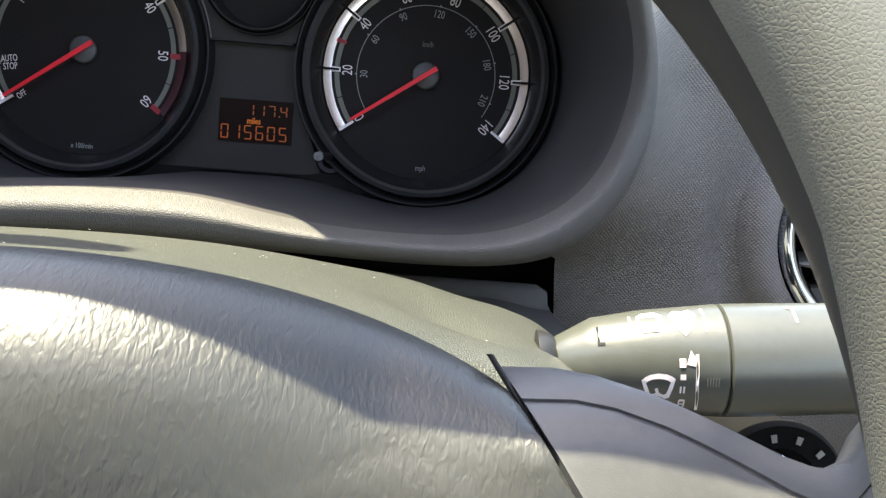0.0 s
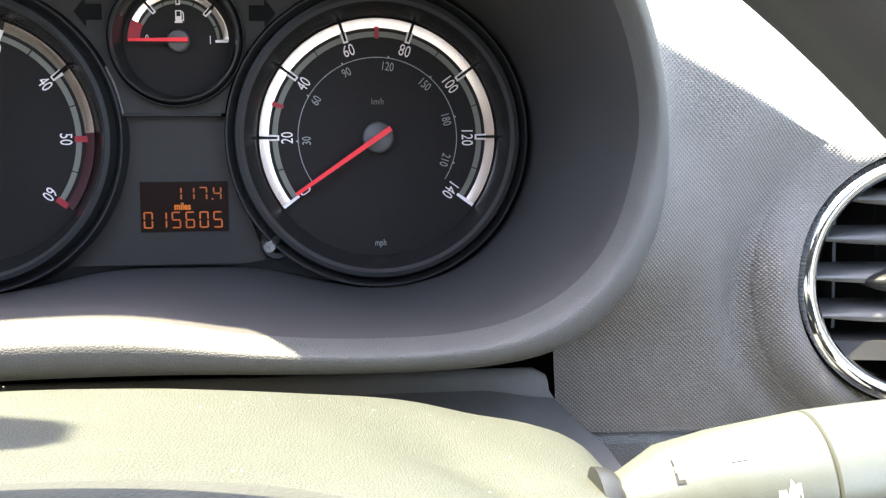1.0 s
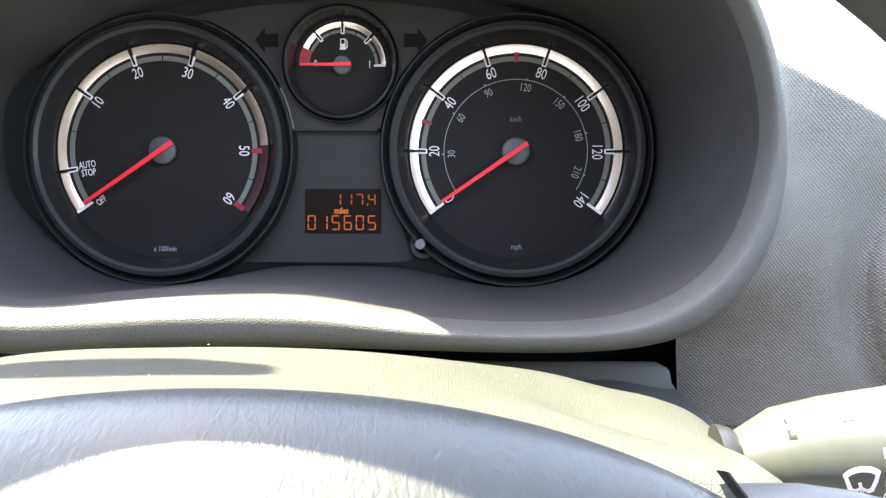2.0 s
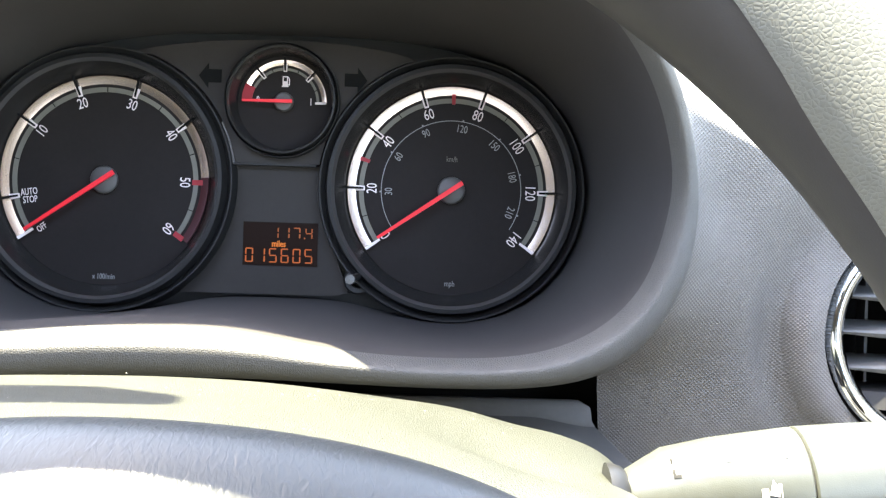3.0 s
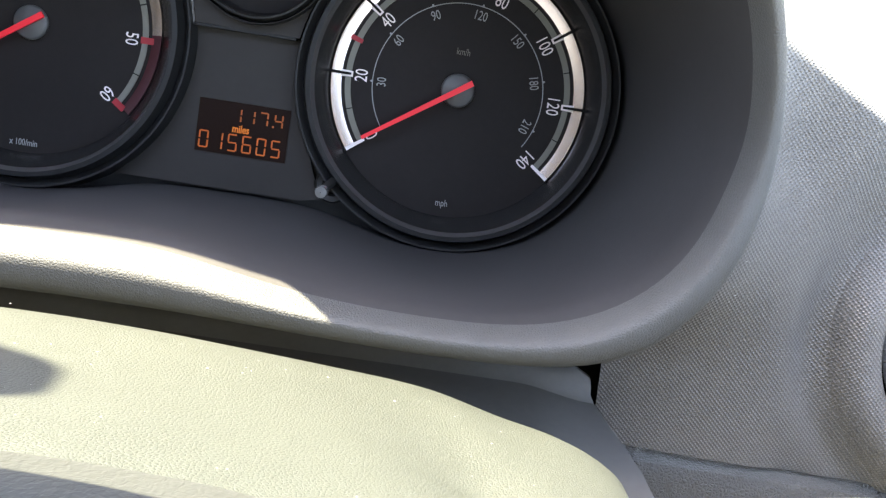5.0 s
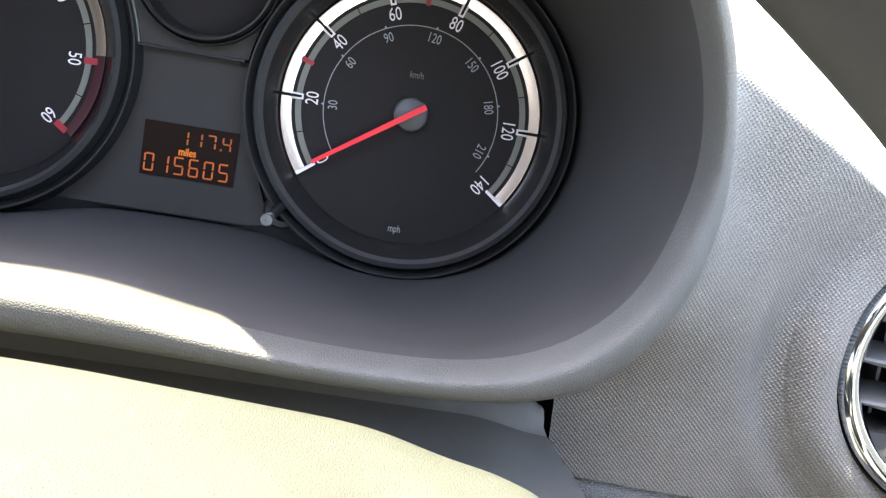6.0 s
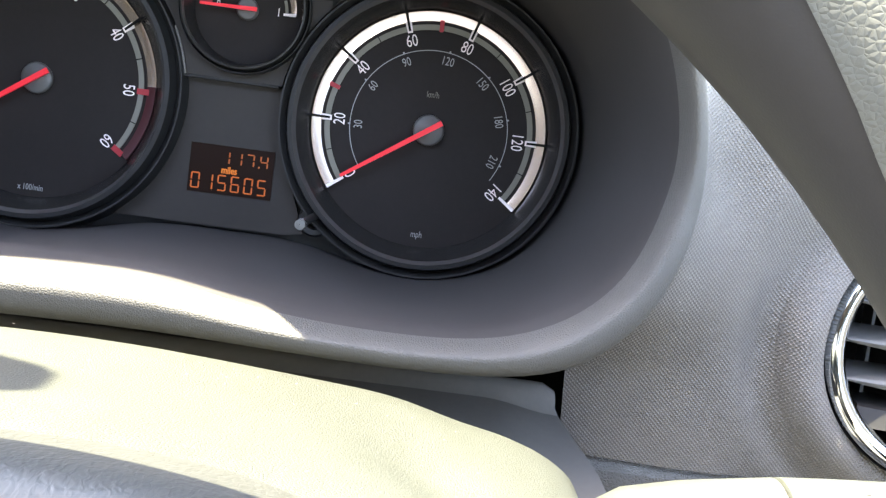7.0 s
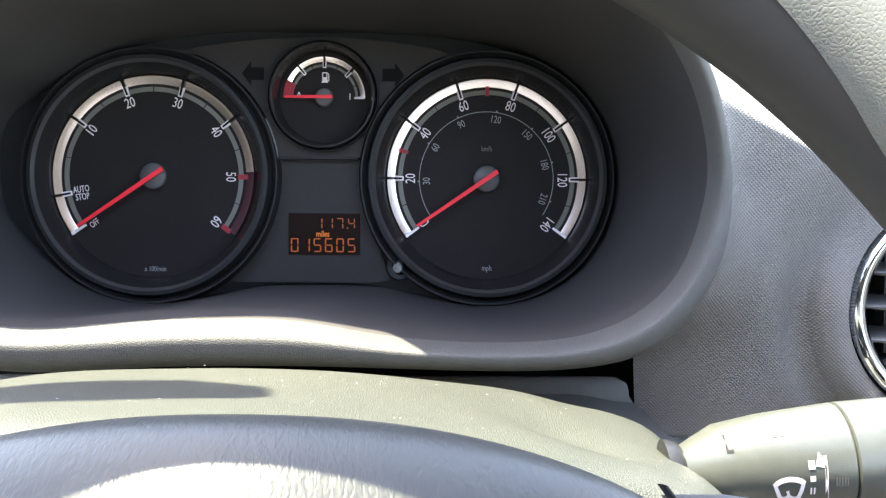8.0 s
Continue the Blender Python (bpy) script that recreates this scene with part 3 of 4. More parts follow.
for i in range(NX):
    for j in range(NZ):
        quad = (grid[i][j], grid[i + 1][j], grid[i + 1][j + 1], grid[i][j + 1])
        mx, mz = sum(q[0] for q in quad) / 4, sum(q[1] for q in quad) / 4
        inside = math.hypot(mx - MIDDLE[0], mz - MIDDLE[1]) < float(np.interp(math.atan2(mz - MIDDLE[1], mx - MIDDLE[0]), ANG, R_OUT)) - 0.003
        if inside or max(q[3] for q in quad) - min(q[3] for q in quad) < 0.0001 or math.hypot(mx - VC.x, mz - VC.z) < 0.0605:
            continue
        bm.faces.new([q[2] for q in quad])
part("face_panel", bm, DASH_SKIN, dashboard, "pimpled grey skin")
rows = []
for x in np.linspace(0.143, 0.425, 40):
    y = -0.043 - 0.03 * (x - 0.14)
    rows.append([(x, y + 0.012, -0.1155), (x, y + 0.001, -0.1165), (x, y - 0.003, -0.1185), (x, y - 0.0045, -0.123), (x, y - 0.002, -0.15), (x, y + 0.02, -0.22), (x, y + 0.10, -0.36)])
part("knee_panel", surface(rows, False), LOWER_SKIN, dashboard, "leather-grained lower panel")
rows = []
for x in np.linspace(-1.02, 0.16, 60):
    under = step(-0.26, -0.2, x)
    rows.append([(x, 0.12 * under - 0.03, -0.36), (x, 0.11 * under - 0.05, -0.12), (x, 0.11 * under - 0.06, 0.02), (x, 0.11 * under - 0.05, 0.045), (x, 0.11 * under - 0.02, 0.058), (x, 0.16, 0.115), (x, 0.40, 0.19)])
part("far_panel", surface(rows, False), DASH_SKIN, dashboard)

# ---- air vent ----
VM = Matrix.Translation(VC) @ Euler((radians(-1), 0, radians(-7.7))).to_matrix().to_4x4()
vent = thing("air_vent", "round air vent with a chrome ring and dark horizontal slats", "air vent", m=VM)
rings = []
for r in (0.0685, 0.067, 0.0655, 0.064, 0.063, 0.062, 0.061, 0.060, 0.059, 0.058, 0.057, 0.056, 0.055, 0.054, 0.053, 0.052, 0.051, 0.050, 0.0485):
    rings.append([(r * math.cos(a), collar(r * math.cos(a), r * math.sin(a)) + 0.0014 * step(0.0640, 0.0680, r) + step(0.0500, 0.0560, r) * over_crease(VC.x + r * math.cos(a), VC.z + r * math.sin(a)), r * math.sin(a)) for a in (2 * math.pi * k / 128 for k in range(128))])
rings.append([(0.99 * x, 0.020, 0.99 * z) for x, y, z in rings[-1]])
part("surround", surface(rings), DASH_SKIN, vent, "pimpled rounded collar")
part("dark_gap", turned([(0.0486, 0.004), (0.0485, -0.0025), (0.0481, -0.0027), (0.0480, 0.004)], 0, 0, 128), BLACK, vent)
part("chrome_ring", turned([(0.0480, 0.003), (0.0479, -0.002), (0.0472, -0.0046), (0.0458, -0.0061), (0.0446, -0.0068), (0.0432, -0.0069), (0.0418, -0.0061), (0.0406, -0.0042), (0.0398, -0.0012), (0.0394, 0.004), (0.0391, 0.014)], 0, 0, 128), CHROME, vent, "polished chrome ring")
part("barrel", turned([(0.0401, 0.010), (0.0395, 0.03), (0.034, 0.05), (0.0005, 0.055)], 0, 0, 96), BLACK, vent)
for z in (0.0298, 0.0150, 0.0003, -0.0142):
    half = math.sqrt(0.0390**2 - z * z) - 0.0004
    rows = []
    for x in np.linspace(-half, half, 33):
        bow = 1 - (x / half) ** 2
        h = 0.0010 + 0.0019 * bow
        y = 0.0050 - 0.0024 * bow
        rows.append([(x, y + 0.0012, z - h), (x, y + 0.0002, z - 0.75 * h), (x, y - 0.0004, z - 0.2 * h), (x, y, z + 0.35 * h), (x, y + 0.0014, z + 0.75 * h), (x, y + 0.006, z + h), (x, 0.0260, z + 0.0042), (x, 0.0260, z + 0.0014)])
    rows = [[r[i] for r in rows] for i in range(8)]
    part("slat", surface(rows + [rows[0]], False), SLAT, vent)
for x in (-0.022, 0.0, 0.022):
    part("cross_vane", plate([(x - 0.0006, -0.035), (x + 0.0006, -0.035), (x + 0.0006, 0.035), (x - 0.0006, 0.035)], 0.028, 0.012), SLAT, vent, "", False)
tab = turned([(0.0002, -0.004), (0.0035, -0.0035), (0.0045, 0.0), (0.0045, 0.008)], 0, 0, 32)
bmesh.ops.scale(tab, vec=(4.4, 1, 1.1), verts=tab.verts)
bmesh.ops.translate(tab, vec=(0.000, 0.002, -0.0012), verts=tab.verts)
part("slat_tab", tab, BEZEL, vent, "small grip on the middle slat")
sill = [[(x, 0.003 - 0.002 * (1 - (x / 0.026) ** 2), -0.0310), (x, 0.005 - 0.002 * (1 - (x / 0.026) ** 2), -0.0240), (x, 0.007, -0.0232), (x, 0.03, -0.0225)] for x in np.linspace(-0.030, 0.030, 20)]
part("sill", surface(sill, False), BEZEL, vent)
wheel_bm = bmesh.new()
for k in range(7):
    plate([(-0.0215 + 0.002 * k, -0.0315), (-0.0203 + 0.002 * k, -0.0315), (-0.0203 + 0.002 * k, -0.0245), (-0.0215 + 0.002 * k, -0.0245)], 0.006, 0.006, wheel_bm)
part("thumbwheel", wheel_bm, BEZEL, vent, "ribbed airflow thumbwheel", False)

# ---- steering column ----
gaiter = thing("column_gaiter", "dark grey moulded closing strip under the binnacle", "trim")
rows = []
for x in np.linspace(-0.14, 0.14, 60):
    far = x / 0.14
    e = 0.0030 * step(0.1325, 0.1412, abs(x)) ** 2
    d = 0.0036 * step(0.112, 0.139, abs(x))
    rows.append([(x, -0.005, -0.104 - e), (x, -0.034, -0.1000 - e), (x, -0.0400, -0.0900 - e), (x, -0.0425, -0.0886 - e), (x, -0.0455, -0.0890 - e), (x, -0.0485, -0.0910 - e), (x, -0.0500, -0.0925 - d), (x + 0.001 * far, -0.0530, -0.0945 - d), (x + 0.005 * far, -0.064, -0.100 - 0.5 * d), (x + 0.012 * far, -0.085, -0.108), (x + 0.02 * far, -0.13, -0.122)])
# black colour stands in for the shade under the lip
part("recess", surface([r[:3] for r in rows], False), BLACK, gaiter, "recess under the lip, painted black for its shade")
part("strip", surface([r[2:8] for r in rows], False), LEDGE, gaiter, "grey rounded edge")
part("apron", surface([r[7:] for r in rows], False), APRON, gaiter, "darker sloping apron")
end = [(p[0], p[1], p[2]) for p in rows[-1]] + [(0.14, -0.13, -0.16), (0.14, -0.005, -0.16)]
for sx in (1, -1):
    bm = bmesh.new()
    bm.faces.new([bm.verts.new((sx * p[0], p[1], p[2])) for p in end])
    part("strip_end", bm, FUNNEL, gaiter)

# added plate; its black stands in for the shade in the gap
part("backing", plate([(-0.168, -0.128), (0.168, -0.128), (0.168, -0.062), (-0.168, -0.062)], -0.012, 0.003), BLACK, gaiter, "added black plate for the shade behind the strip", False)

TOP = [(-0.140, -0.094), (-0.120, -0.081), (-0.09, -0.0735), (-0.03, -0.0695), (0.0, -0.0695), (0.025, -0.0706), (0.06, -0.0755), (0.085, -0.0797), (0.1, -0.0835), (0.117, -0.0872), (0.128, -0.0915), (0.1345, -0.0965), (0.138, -0.105), (0.139, -0.13)]
shroud = thing("column_shroud", "grey plastic steering column shroud, sunlit and dusty", "steering column")
line = spline(TOP, 110)


def dish(x, y):
    """A shallow hollow on the right shoulder."""
    middle = 0.090 - 0.62 * (y + 0.162)
    q = x - middle + 0.006
    return 0.0038 * math.exp(-((q / (0.018 if q < 0 else 0.0085)) ** 2)) * step(-0.212, -0.19, y) * (1 - step(-0.172, -0.148, y))


rings = []
for y, drop, pull in ((-0.10, 0.030, 0.96), (-0.122, 0.010, 0.985), (-0.128, 0.005, 0.993), (-0.134, 0.0018, 0.998), (-0.142, 0.0, 1.0), (-0.152, 0.0, 1.0), (-0.162, 0.0, 1.0), (-0.172, 0.0, 1.0), (-0.182, -0.0005, 1.0), (-0.192, -0.001, 0.998), (-0.205, -0.0022, 0.99), (-0.22, -0.0028, 0.975), (-0.230, -0.0028, 0.965), (-0.237, -0.0022, 0.955), (-0.242, 0.0, 0.945), (-0.245, 0.005, 0.935), (-0.246, 0.02, 0.92)):
    rings.append([(x * pull, y + 0.014 * step(0.02, 0.085, x) * step(-0.17, -0.148, y) + 0.016 * step(0.05, 0.115, abs(x)) * step(0.2, 0.235, -y), z - drop - dish(x, y)) for x, z in line])
part("upper_shell", surface(rings, False), SHROUD, shroud)
rings = [[(x * 0.99, y, -0.105 - 0.09 * math.sqrt(max(0, 1 - (x / 0.1391) ** 2))) for x in np.linspace(-0.139, 0.139, 40)] for y in (-0.06, -0.225)]
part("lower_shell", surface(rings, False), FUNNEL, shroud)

# ---- wiper stalk ----
A0, A1 = Vector((0.1268, -0.1795, -0.0932)), Vector((0.2317, -0.1795, -0.0837))
AX = (A1 - A0).normalized()
AU = Vector((0, 0, 1)) - AX * AX.z
AU.normalize()
AF = AX.cross(AU)
if AF.y > 0:
    AF = -AF


def stalk_r(s):
    return float(np.interp(s, [0, 0.0008, 0.011, 0.025, 0.05, 0.1, 0.108], [0.0066, 0.0076, 0.0128, 0.0148, 0.0164, 0.0158, 0.0150]))


def on_stalk(s, phi, lift=0.0):
    """phi: degrees from the top towards the driver."""
    r = stalk_r(s) + lift
    return A0 + AX * s + AU * (r * math.cos(radians(phi))) + AF * (r * 0.94 * math.sin(radians(phi)))


def stalk_tube(ss, dr=0.0, caps=(False, False)):
    return surface([[on_stalk(s, 360 * k / 64, dr(s) if callable(dr) else dr) for k in range(64)] for s in ss], True, *caps)


stalk = thing("wiper_stalk", "grey plastic wiper stalk with white printed symbols", "control stalk")
body = part("body", stalk_tube([0, 0.0006, 0.001, 0.004, 0.008, 0.011, 0.014, 0.018, 0.024, 0.03, 0.036, 0.042, 0.0467, 0.0472], lambda s: -0.0006 if s > 0.0470 or s < 0.0003 else 0.0, (True, True)), STALK, stalk)
# added dark sleeve, stands for the shaded slot where the stalk enters
boot = [[A0 + AX * s + AU * (r * math.cos(2 * math.pi * k / 40)) + AF * (r * math.sin(2 * math.pi * k / 40)) for k in range(40)] for s, r in ((-0.0045, 0.0096), (-0.003, 0.0094), (-0.0005, 0.0084), (0.0008, 0.0070))]
part("boot", surface(boot, True, True), MASK, stalk, "dark sleeve added for the shaded slot at the root")
part("joint", stalk_tube([0.0470, 0.0480], -0.0011), SEAM, stalk)
part("end_sleeve", stalk_tube([0.0476, 0.0480, 0.06, 0.08, 0.1, 0.106, 0.108], lambda s: -0.0006 if s < 0.0478 else (-0.004 if s > 0.1075 else 0.0), (True, True)), STALK, stalk, "smooth grey rotating end")


def decal(name, outlines, parent=None, mat=None):
    bm = bmesh.new()
    shift = 0.0 if name in ("rear_symbol", "position_mark") else 0.003
    for pts in outlines:
        fine = []
        for (s0, p0), (s1, p1) in zip(pts, pts[1:] + pts[:1]):
            for k in range(3):
                fine.append((s0 + (s1 - s0) * k / 3, p0 + (p1 - p0) * k / 3))
        bm.faces.new([bm.verts.new(on_stalk(s * 0.955 - shift, p, 0.00025)) for s, p in fine])
    return part(name, bm, mat or WHITE, parent or body, "", False)


def box(s0, p0, s1, p1):
    return [(s0, p0), (s1, p0), (s1, p1), (s0, p1)]


decal("notch", [box(0.0150, 30, 0.0158, 54), box(0.0150, 54, 0.0172, 58)], None, SEAM)


# the wiper symbol: a screen's outline, and a wiper across it
FAN = [(0.0264, 99), (0.0275, 95), (0.0288, 92.5), (0.0312, 91), (0.0336, 92), (0.0350, 94), (0.0361, 97), (0.0354, 108), (0.0346, 119), (0.0334, 121), (0.0313, 116), (0.0293, 120), (0.0282, 119), (0.0273, 109)]
bm = bmesh.new()
rims = [[bm.verts.new(on_stalk((0.0318 + (s - 0.0312) * f) * 0.955 - 0.003, 106 + (p - 106) * g, 0.00025)) for s, p in FAN] for f, g in ((1, 1), (0.72, 0.62))]
for i in range(len(FAN)):
    j = (i + 1) % len(FAN)
    bm.faces.new((rims[0][i], rims[0][j], rims[1][j], rims[1][i]))
symbol = part("wiper_symbol", bm, WHITE, body, "", False)
decal("wiper_arm", [[(0.0309, 108), (0.0317, 107), (0.0337, 131), (0.0328, 133)]], symbol)
for b in (box(0.0378, 76, 0.0396, 85), box(0.0380, 92, 0.0396, 98), box(0.0380, 105, 0.0385, 113), box(0.0390, 105, 0.0395, 113), box(0.0382, 121, 0.0397, 124), box(0.0382, 132, 0.0397, 135), box(0.0380, 122, 0.0384, 134), box(0.0395, 122, 0.0399, 134), box(0.0384, 127, 0.0396, 129)):
    decal("speed_bar", [b])
decal("speed_line", [box(0.0424, 72, 0.0433, 104), [(0.0424, 104), (0.0433, 104), (0.0441, 138), (0.0432, 138)]])
decal("speed_wedge", [[(0.0398, 82), (0.0412, 68), (0.0424, 76), (0.0424, 84)]])
for b in (box(0.0216, 18, 0.0223, 46), [(0.0240, 20), (0.0258, 15), (0.0296, 15), (0.0314, 22), (0.0316, 36), (0.0296, 46), (0.0250, 46), (0.0236, 34)], [(0.0332, 24), (0.0350, 14), (0.0372, 18), (0.0394, 14), (0.0412, 24), (0.0404, 40), (0.0372, 52), (0.0340, 40)], box(0.0428, 14, 0.0437, 48)):
    decal("rear_symbol", [b])
decal("position_mark", [box(0.0695, 14, 0.0703, 40), box(0.0683, 14, 0.0703, 19)])
for k in range(5):
    decal("caption_bar", [box(0.0456 + 0.0008 * k, 95, 0.0460 + 0.0008 * k, 105)], None, GREY_PRINT)

# ---- ignition lock ----
lock = thing("ignition_lock", "black ignition lock with a bright metal ring", "ignition lock")
part("barrel", turned([(0.017, 0.06), (0.0175, 0.008), (0.0205, 0.006), (0.0212, 0.003), (0.0200, 0.0), (0.0126, 0.0008), (0.0120, 0.006), (0.0002, 0.007)], 0.2030, -0.1312, 48, -0.163), BLACK, lock)
part("ring", turned([(0.0103, 0.006), (0.0100, -0.001), (0.0088, -0.002), (0.0079, -0.001), (0.0077, 0.006)], 0.1966, -0.1282, 48, -0.165), CHROME, lock, "bright metal ring")
for k in range(3):
    part("position_mark", band(0.2030, -0.1312, 0.0150, 0.0175, 100 - 28 * k, 106 - 28 * k, -0.1638), DIM_PRINT, lock)

# ---- steering wheel ----
WT = 0.1972
WM = Matrix(((1, 0, 0, 0.0012), (0, math.sin(WT), -math.cos(WT), -0.3074), (0, math.cos(WT), math.sin(WT), -0.1168), (0, 0, 0, 1)))
wheel = thing("steering_wheel", "grey leather steering wheel with a grained airbag cover", "steering wheel", m=WM)
RR, RT = 0.183, 0.0166


def rim_edge(a):
    """Where round the tube the leather meets the painted shade on its inner side."""
    deg = abs((math.degrees(a) + 180) % 360 - 180)
    deg = min(deg, 180 - deg)
    return float(np.interp(deg, [13, 16, 21, 26.5, 33, 38, 41, 44.5, 48.5, 53.5, 64], [193, 186, 175, 162, 156, 151, 147, 137, 127, 117, 100]))


def rim_skin(inner, n, lift=0.0):
    """Part of the rim's round; 90 degrees faces the driver, 180 the hub."""
    rows = []
    for k in range(181):
        a = 2 * math.pi * k / 180
        b0, b1 = (rim_edge(a) - 2, 300) if inner else (-62, rim_edge(a))
        rows.append([((RR + (RT + lift) * math.cos(b)) * math.cos(a), (RR + (RT + lift) * math.cos(b)) * math.sin(a), (RT + lift) * math.sin(b)) for b in (radians(b0 + (b1 - b0) * j / n) for j in range(n + 1))])
    return surface(rows, False)


part("rim", rim_skin(False, 26), LEATHER, wheel, "pebble-grained leather rim")
part("rim_inner", rim_skin(True, 20, -0.00035), INNER, wheel, "smooth inner side of the rim, its shade painted dark")


TOP_ROLL = [(0.975, -0.090), (0.983, -0.062), (0.986, -0.050), (0.983, -0.0445), (0.973, -0.0402), (0.953, -0.0365), (0.925, -0.0338), (0.885, -0.0307), (0.83, -0.0274), (0.77, -0.0246), (0.70, -0.0220), (0.6, -0.0190), (0.4, -0.0150), (0.2, -0.0122), (0.02, -0.0115)]
SIDE_ROLL = [-0.090, -0.070, -0.050, -0.0385, -0.0335, -0.0310, -0.0298, -0.0290, -0.0276, -0.0246, -0.0220, -0.0190, -0.0150, -0.0122, -0.0115]


def seam_u(v):
    """Where the cover ends beside the spoke."""
    return min(0.1030 + 0.69 * (0.0487 - v), 0.128)


def pad_ring(scale, top_w, side_w, n=200):
    """One ring of the cover: a steep roll along its top, a flat edge beside the spokes, a shallow dent either side of the crown."""
    out = []
    for k in range(n):
        t = 2 * math.pi * k / n
        c, s = math.cos(t), math.sin(t)
        e = 2 / 2.1
        b = 0.0662 if s > 0 else 0.082
        v = scale * b * abs(s) ** e * math.copysign(1, s)
        x = scale * 0.132 * abs(c) ** e
        roll = step(0.45, 0.72, abs(s))
        dent = float(np.interp(x, [0, 0.014, 0.034, 0.055, 0.074, 0.089, 0.108], [0, -0.001, -0.0045, -0.009, -0.0115, -0.0065, 0.0]))
        fall = 0.026 * (1 - step(-0.03, 0.046, v)) * (1 - step(0.75, 1.0, scale)) * (1 - 0.85 * step(0.014, 0.079, x))
        out.append((0.006 + math.copysign(min(x, seam_u(v) - 0.006), c), v, side_w + (top_w - side_w) * roll + dent - fall))
    return out


part("airbag_cover", surface([pad_ring(s, w, w2) for (s, w), w2 in zip(TOP_ROLL, SIDE_ROLL)], True, False, True), HUB, wheel, "leather-grained airbag cover")
SPOKE_TOP = ([0.095, 0.1045, 0.1165, 0.124, 0.1327, 0.137, 0.146, 0.153, 0.158, 0.1615, 0.1640, 0.1662, 0.1685], [0.0468, 0.0474, 0.0482, 0.0474, 0.0448, 0.0430, 0.0390, 0.0358, 0.0345, 0.0347, 0.0362, 0.0395, 0.046])
SPOKE_FACE = ([0.10, 0.118, 0.1276, 0.1414, 0.1497, 0.1557, 0.165, 0.172], [-0.034, -0.0311, -0.029, -0.0246, -0.0213, -0.0179, -0.012, -0.004])
for side in (1, -1):
    rows = []
    for k in range(61):
        f = k / 60
        guess = 0.1053 + 0.0665 * f
        top = float(np.interp(guess, *SPOKE_TOP))
        ring = []
        for v, rise, back in ((-0.03, 0.0, 0.022), (top - 0.006, 0.0, 0.014), (top - 0.001, 0.0, 0.006), (top, 0.12, 0.0), (top - 0.0012, 0.32, 0.0), (top - 0.0040, 0.52, 0.0), (top - 0.0058, 0.62, 0.0), (top - 0.0064, 0.63, 0.0007), (top - 0.0070, 0.68, 0.0), (top - 0.0110, 0.86, 0.0), (top - 0.0160, 1.0, 0.0), (0.012, 1.1, 0.0), (-0.03, 1.1, 0.0)):
            start = seam_u(v) + 0.0013
            u = start + (0.172 - start) * f
            face = float(np.interp(u, *SPOKE_FACE))
            low = min(-0.067 + 0.061 * (u - 0.095) / 0.075, face - 0.004)
            ring.append((0.006 * (1 - f) * (side < 0) + side * u, v, low + (face - low) * rise - back))
        rows.append(ring)
    part("spoke", surface(rows, True, True), SPOKE, wheel, "smooth grey spoke")
    rows = []
    for v in np.linspace(0.050, -0.02, 30):
        x = 0.006 * (side < 0) + side * (seam_u(v) + 0.0006)
        rows.append([(x + 0.0008 * math.cos(a), v, -0.050 + 0.006 * step(0.05, 0.03, v) + 0.004 * math.sin(a)) for a in (2 * math.pi * j / 10 for j in range(10))])
    part("seam", surface(rows), SEAM, wheel, "dark gap beside the airbag cover")

# ---- car body round the seat ----
def slab(name, corners, mat, label, category, thick=0.03):
    """A flat panel of the body with four or more corners, as thick as the body."""
    bm = bmesh.new()
    pts = [Vector(c) for c in corners]
    n = (pts[1] - pts[0]).cross(pts[2] - pts[0]).normalized() * thick
    a, b = [bm.verts.new(p) for p in pts], [bm.verts.new(p + n) for p in pts]
    bm.faces.new(a)
    bm.faces.new(b)
    for i in range(len(a)):
        j = (i + 1) % len(a)
        bm.faces.new((a[i], a[j], b[j], b[i]))
    ob = part(name, bm, mat, None, label, False)
    return tagged(ob, label, category, kind="structure")


XL, XR, SILL, ROOF = -1.03, 0.44, 1.02, 1.50
slab("ceiling", [(XL, -0.66, ROOF - 0.02), (XR, -0.66, ROOF - 0.02), (XR, -1.7, ROOF), (XL, -1.7, ROOF)], LININGS, "pale cloth roof lining", "ceiling")
slab("floor", [(XL, 0.7, 0.35), (XR, 0.7, 0.35), (XR, -1.7, 0.35), (XL, -1.7, 0.35)], TRIM, "dark carpeted car floor", "floor")
slab("wall_right", [(XR, 0.7, 0.35), (XR, -1.7, 0.35), (XR, -1.7, SILL), (XR, 0.285, SILL), (XR, 0.345, 0.985), (XR, 0.7, 0.93)], TRIM, "dark grey door trim below the side window", "door trim")
# unseen; carried past the window line to keep out light from the left
slab("wall_left", [(XL, 0.7, 0.35), (XL, -1.7, 0.35), (XL, -1.7, ROOF), (XL, -0.55, ROOF), (XL, 0.58, SILL), (XL, 0.7, SILL)], TRIM, "dark grey far door trim, unseen, raised to the roof to block light", "door trim")
# unseen; closed to the roof so no sky shines in from behind
slab("wall_rear", [(XL, -1.7, 0.35), (XR, -1.7, 0.35), (XR, -1.7, ROOF), (XL, -1.7, ROOF)], TRIM, "dark rear panel, unseen, raised to the roof to block light", "panel")
slab("wall_front", [(XL, 0.7, 0.35), (XR, 0.7, 0.35), (XR, 0.7, 1.02), (XL, 0.7, 1.02)], TRIM, "dark bulkhead behind the dashboard", "panel")
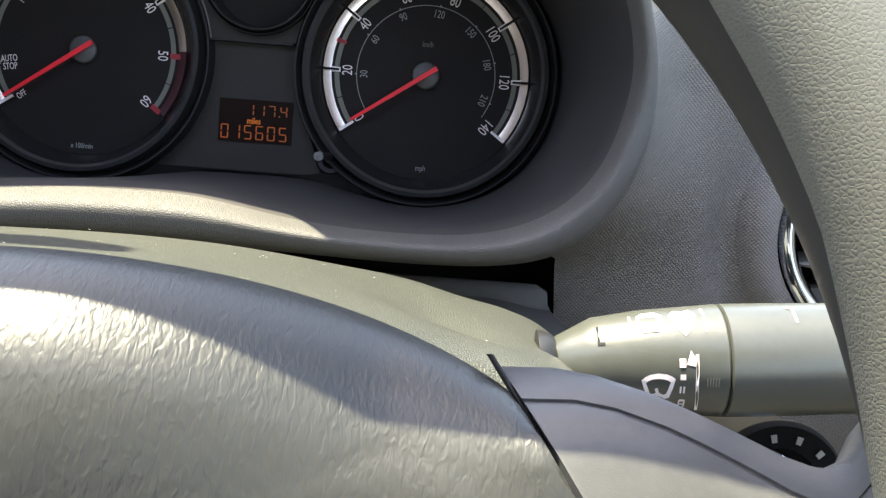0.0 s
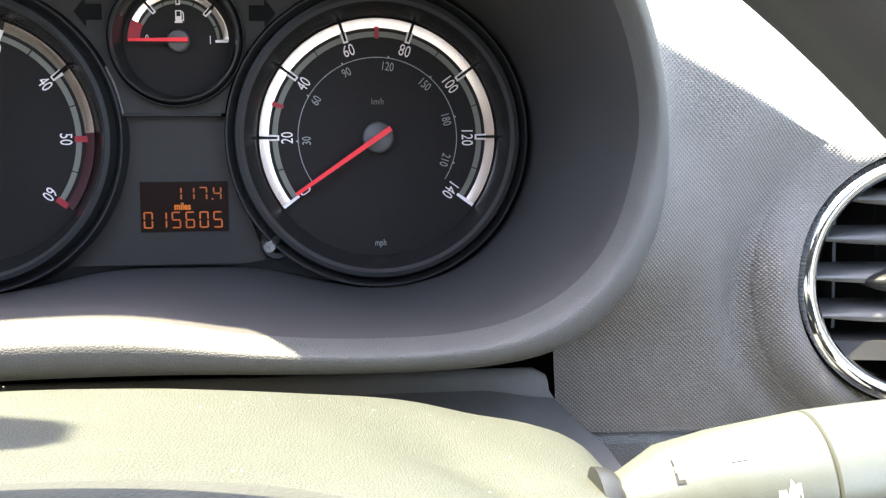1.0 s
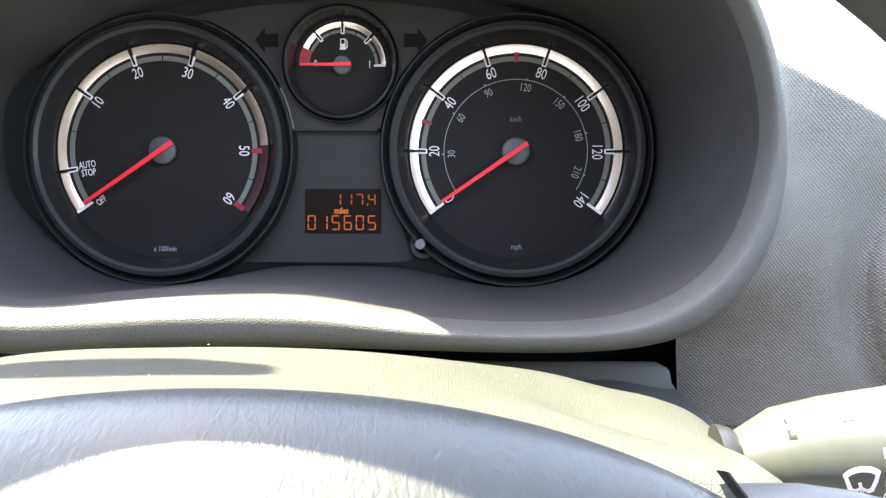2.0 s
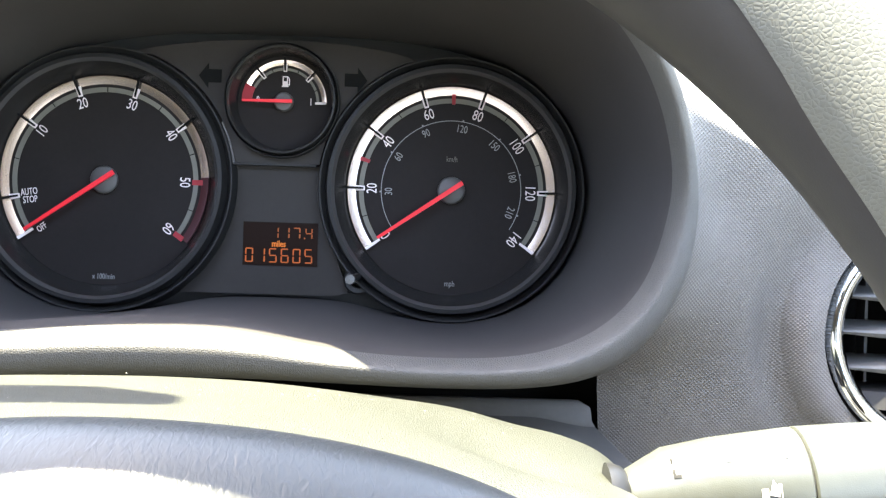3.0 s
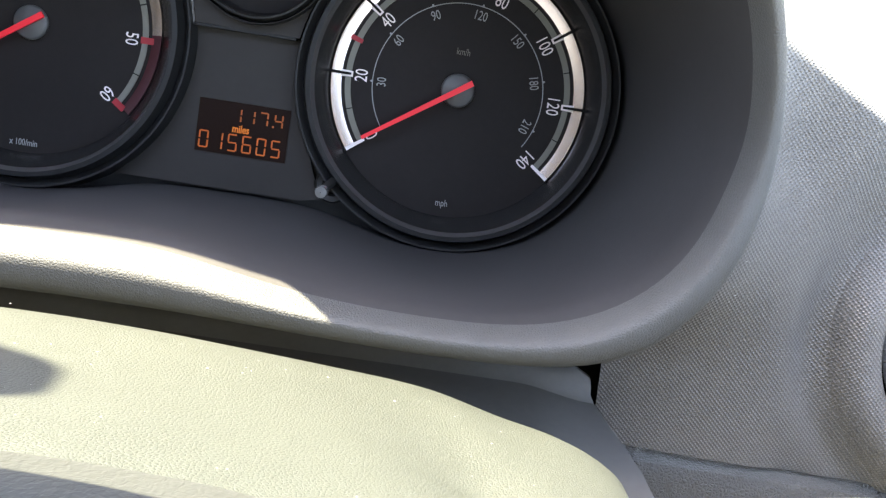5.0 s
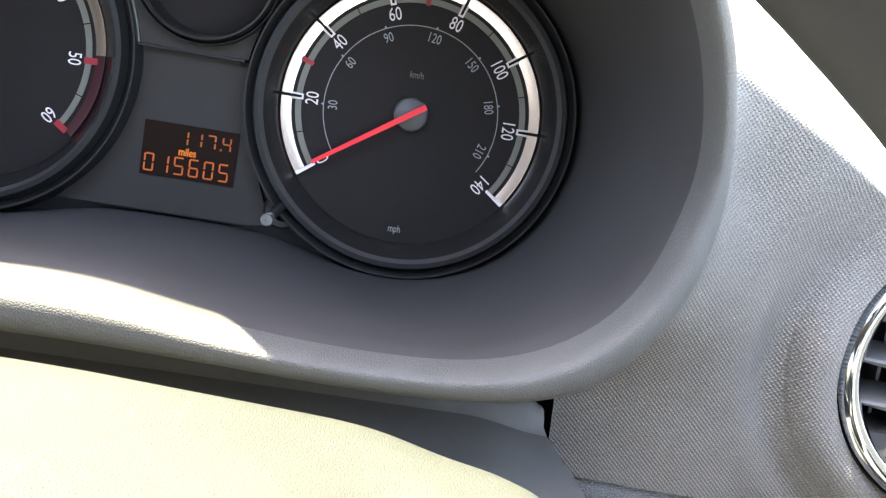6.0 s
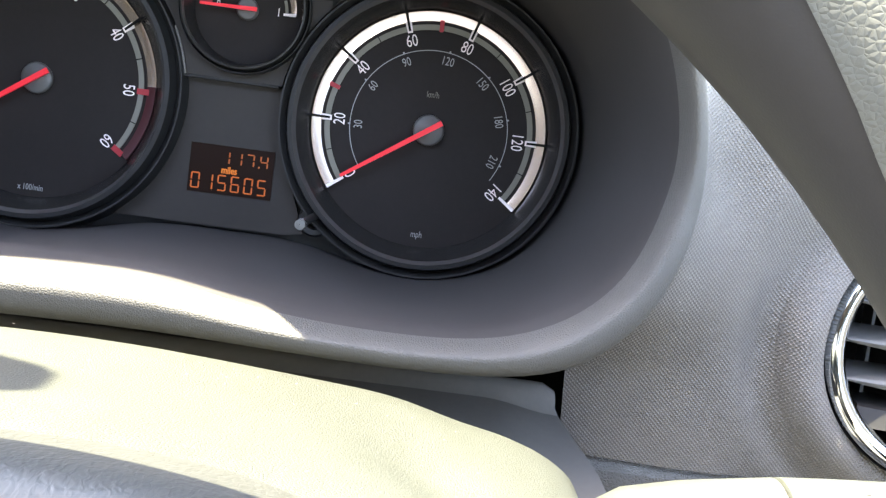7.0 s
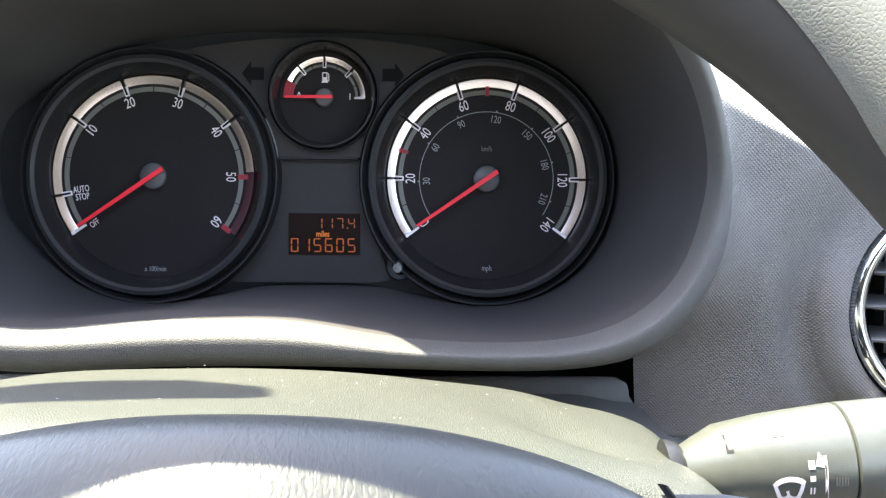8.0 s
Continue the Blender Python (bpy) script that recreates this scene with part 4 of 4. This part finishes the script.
for name, x in (("pillar_right", XR), ("pillar_left", XL)):
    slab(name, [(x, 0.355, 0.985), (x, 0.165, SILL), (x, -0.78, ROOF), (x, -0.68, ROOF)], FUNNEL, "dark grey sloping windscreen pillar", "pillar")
    slab(name, [(x, -0.75, SILL), (x, -0.85, SILL), (x, -0.85, ROOF), (x, -0.75, ROOF)], TRIM, "dark grey upright door pillar", "pillar")
ground = new("ground", bpy.data.meshes.new("ground"))
ground.data.from_pydata([(-400, -400, 0), (400, -400, 0), (400, 400, 0), (-400, 400, 0)], [], [(0, 1, 2, 3)])
ground.data.materials.append(GROUND)
tagged(ground, "grey asphalt ground outside the car", "ground", kind="structure")

# ---- driver's seat, behind the wheel; unseen, its pale back bounces light ----
seat = tagged(new("driver_seat"), "unseen cloth car seat, its back made pale to bounce light", "seat")
seat.location = (0.0, -0.72, 0.38)
rings = [[(0.25 * abs(math.cos(a)) ** 0.5 * math.copysign(1, math.cos(a)), 0.25 * abs(math.sin(a)) ** 0.5 * math.copysign(1, math.sin(a)) + 0.1, z) for a in (2 * math.pi * k / 48 for k in range(48))] for z in (0.0, 0.16, 0.22, 0.24)]
part("cushion", surface(rings, True, True, True), SEAT, seat)
rings = [[(0.24 * abs(math.cos(a)) ** 0.5 * math.copysign(1, math.cos(a)), -0.02 - 0.25 * (z - 0.2) + 0.06 * abs(math.sin(a)) ** 0.5 * math.copysign(1, math.sin(a)), z) for a in (2 * math.pi * k / 48 for k in range(48))] for z in (0.2, 0.5, 0.78, 0.84)]
part("backrest", surface(rings, True, True, True), BACK, seat, "cloth backrest made pale to bounce light forward")

# ---- unseen mirror, added high over the dashboard to cast the shroud's streak ----
mirror = tagged(new("unseen_mirror"), "unseen black mirror added to cast the streak on the shroud", "mirror")
mirror.matrix_basis = pose(-0.240, -0.108, 1.357, 8, 0, 3)
def mirror_edge(a, w, y, half, high):
    """A point of the mirror's rounded outline."""
    c, s = math.cos(a), math.sin(a)
    return (half * w * abs(c) ** 0.5 * math.copysign(1, c), y, high * w * abs(s) ** 0.5 * math.copysign(1, s))


rings = [[mirror_edge(a, w, y, 0.12, 0.028) for a in (2 * math.pi * k / 64 for k in range(64))] for w, y in ((0.98, -0.012), (1.0, -0.008), (0.97, 0.006), (0.8, 0.016), (0.3, 0.022))]
part("housing", surface(rings, True, False, True), BEZEL, mirror)
rings = [[mirror_edge(a, w, -0.0115, 0.117, 0.026) for a in (2 * math.pi * k / 64 for k in range(64))] for w in (1.0, 0.5)]
part("mirror_glass", surface(rings, True, False, True), CHROME, mirror, "silvered glass")
stem = [mirror.matrix_basis.inverted() @ Vector(p) for p in ((-0.240, -0.093, 1.362), (-0.240, -0.113, 1.40), (-0.240, -0.19, 1.425), (-0.240, -0.60, 1.472), (-0.240, -0.70, 1.486))]
rows = []
for p in spline([tuple(q) for q in stem], 24):
    rows.append([(p[0] + 0.003 * math.cos(a), p[1], p[2] + 0.003 * math.sin(a)) for a in (2 * math.pi * k / 10 for k in range(10))])
part("stem", surface(rows), BEZEL, mirror, "thin black stem from the roof")

# ---- dust on the shroud and the dashboard ----
dust = thing("dust", "pale specks of dust on the plastic", "dust", kind="stuff")
bm = bmesh.new()
rnd = random.Random(5)


def fleck(x, y, z, size):
    a = rnd.uniform(0, math.pi)
    pts = [(size * rnd.uniform(0.7, 1.6) * math.cos(a + k * math.pi / 2), size * rnd.uniform(0.3, 0.7) * math.sin(a + k * math.pi / 2)) for k in range(4)]
    base = [bm.verts.new((x + u, y + v * 0.6, z)) for u, v in pts]
    top = bm.verts.new((x, y, z + size * 0.3))
    for i in range(4):
        bm.faces.new((base[i], base[(i + 1) % 4], top))


for _ in range(150):
    x, y = rnd.uniform(-0.11, 0.125), rnd.uniform(-0.215, -0.136)
    z = float(np.interp(x, line[:, 0], line[:, 1])) - dish(x, y) + 0.0024 * step(0.18, 0.206, -y)
    fleck(x, y, z, rnd.choice((0.00008, 0.00012, 0.00014, 0.00022, 0.00030)))
for _ in range(26):
    x, z = rnd.uniform(0.176, 0.225), rnd.uniform(-0.09, -0.01)
    fleck(x, dash_y(x, z) - 0.0001, z, rnd.uniform(0.0001, 0.00022))
for x, z in ((0.1745, -0.039), (0.1735, -0.048), (0.1755, -0.051)):
    fleck(x, dash_y(x, z) - 0.0003, z, 0.00035)
part("specks", bm, DUST, dust)
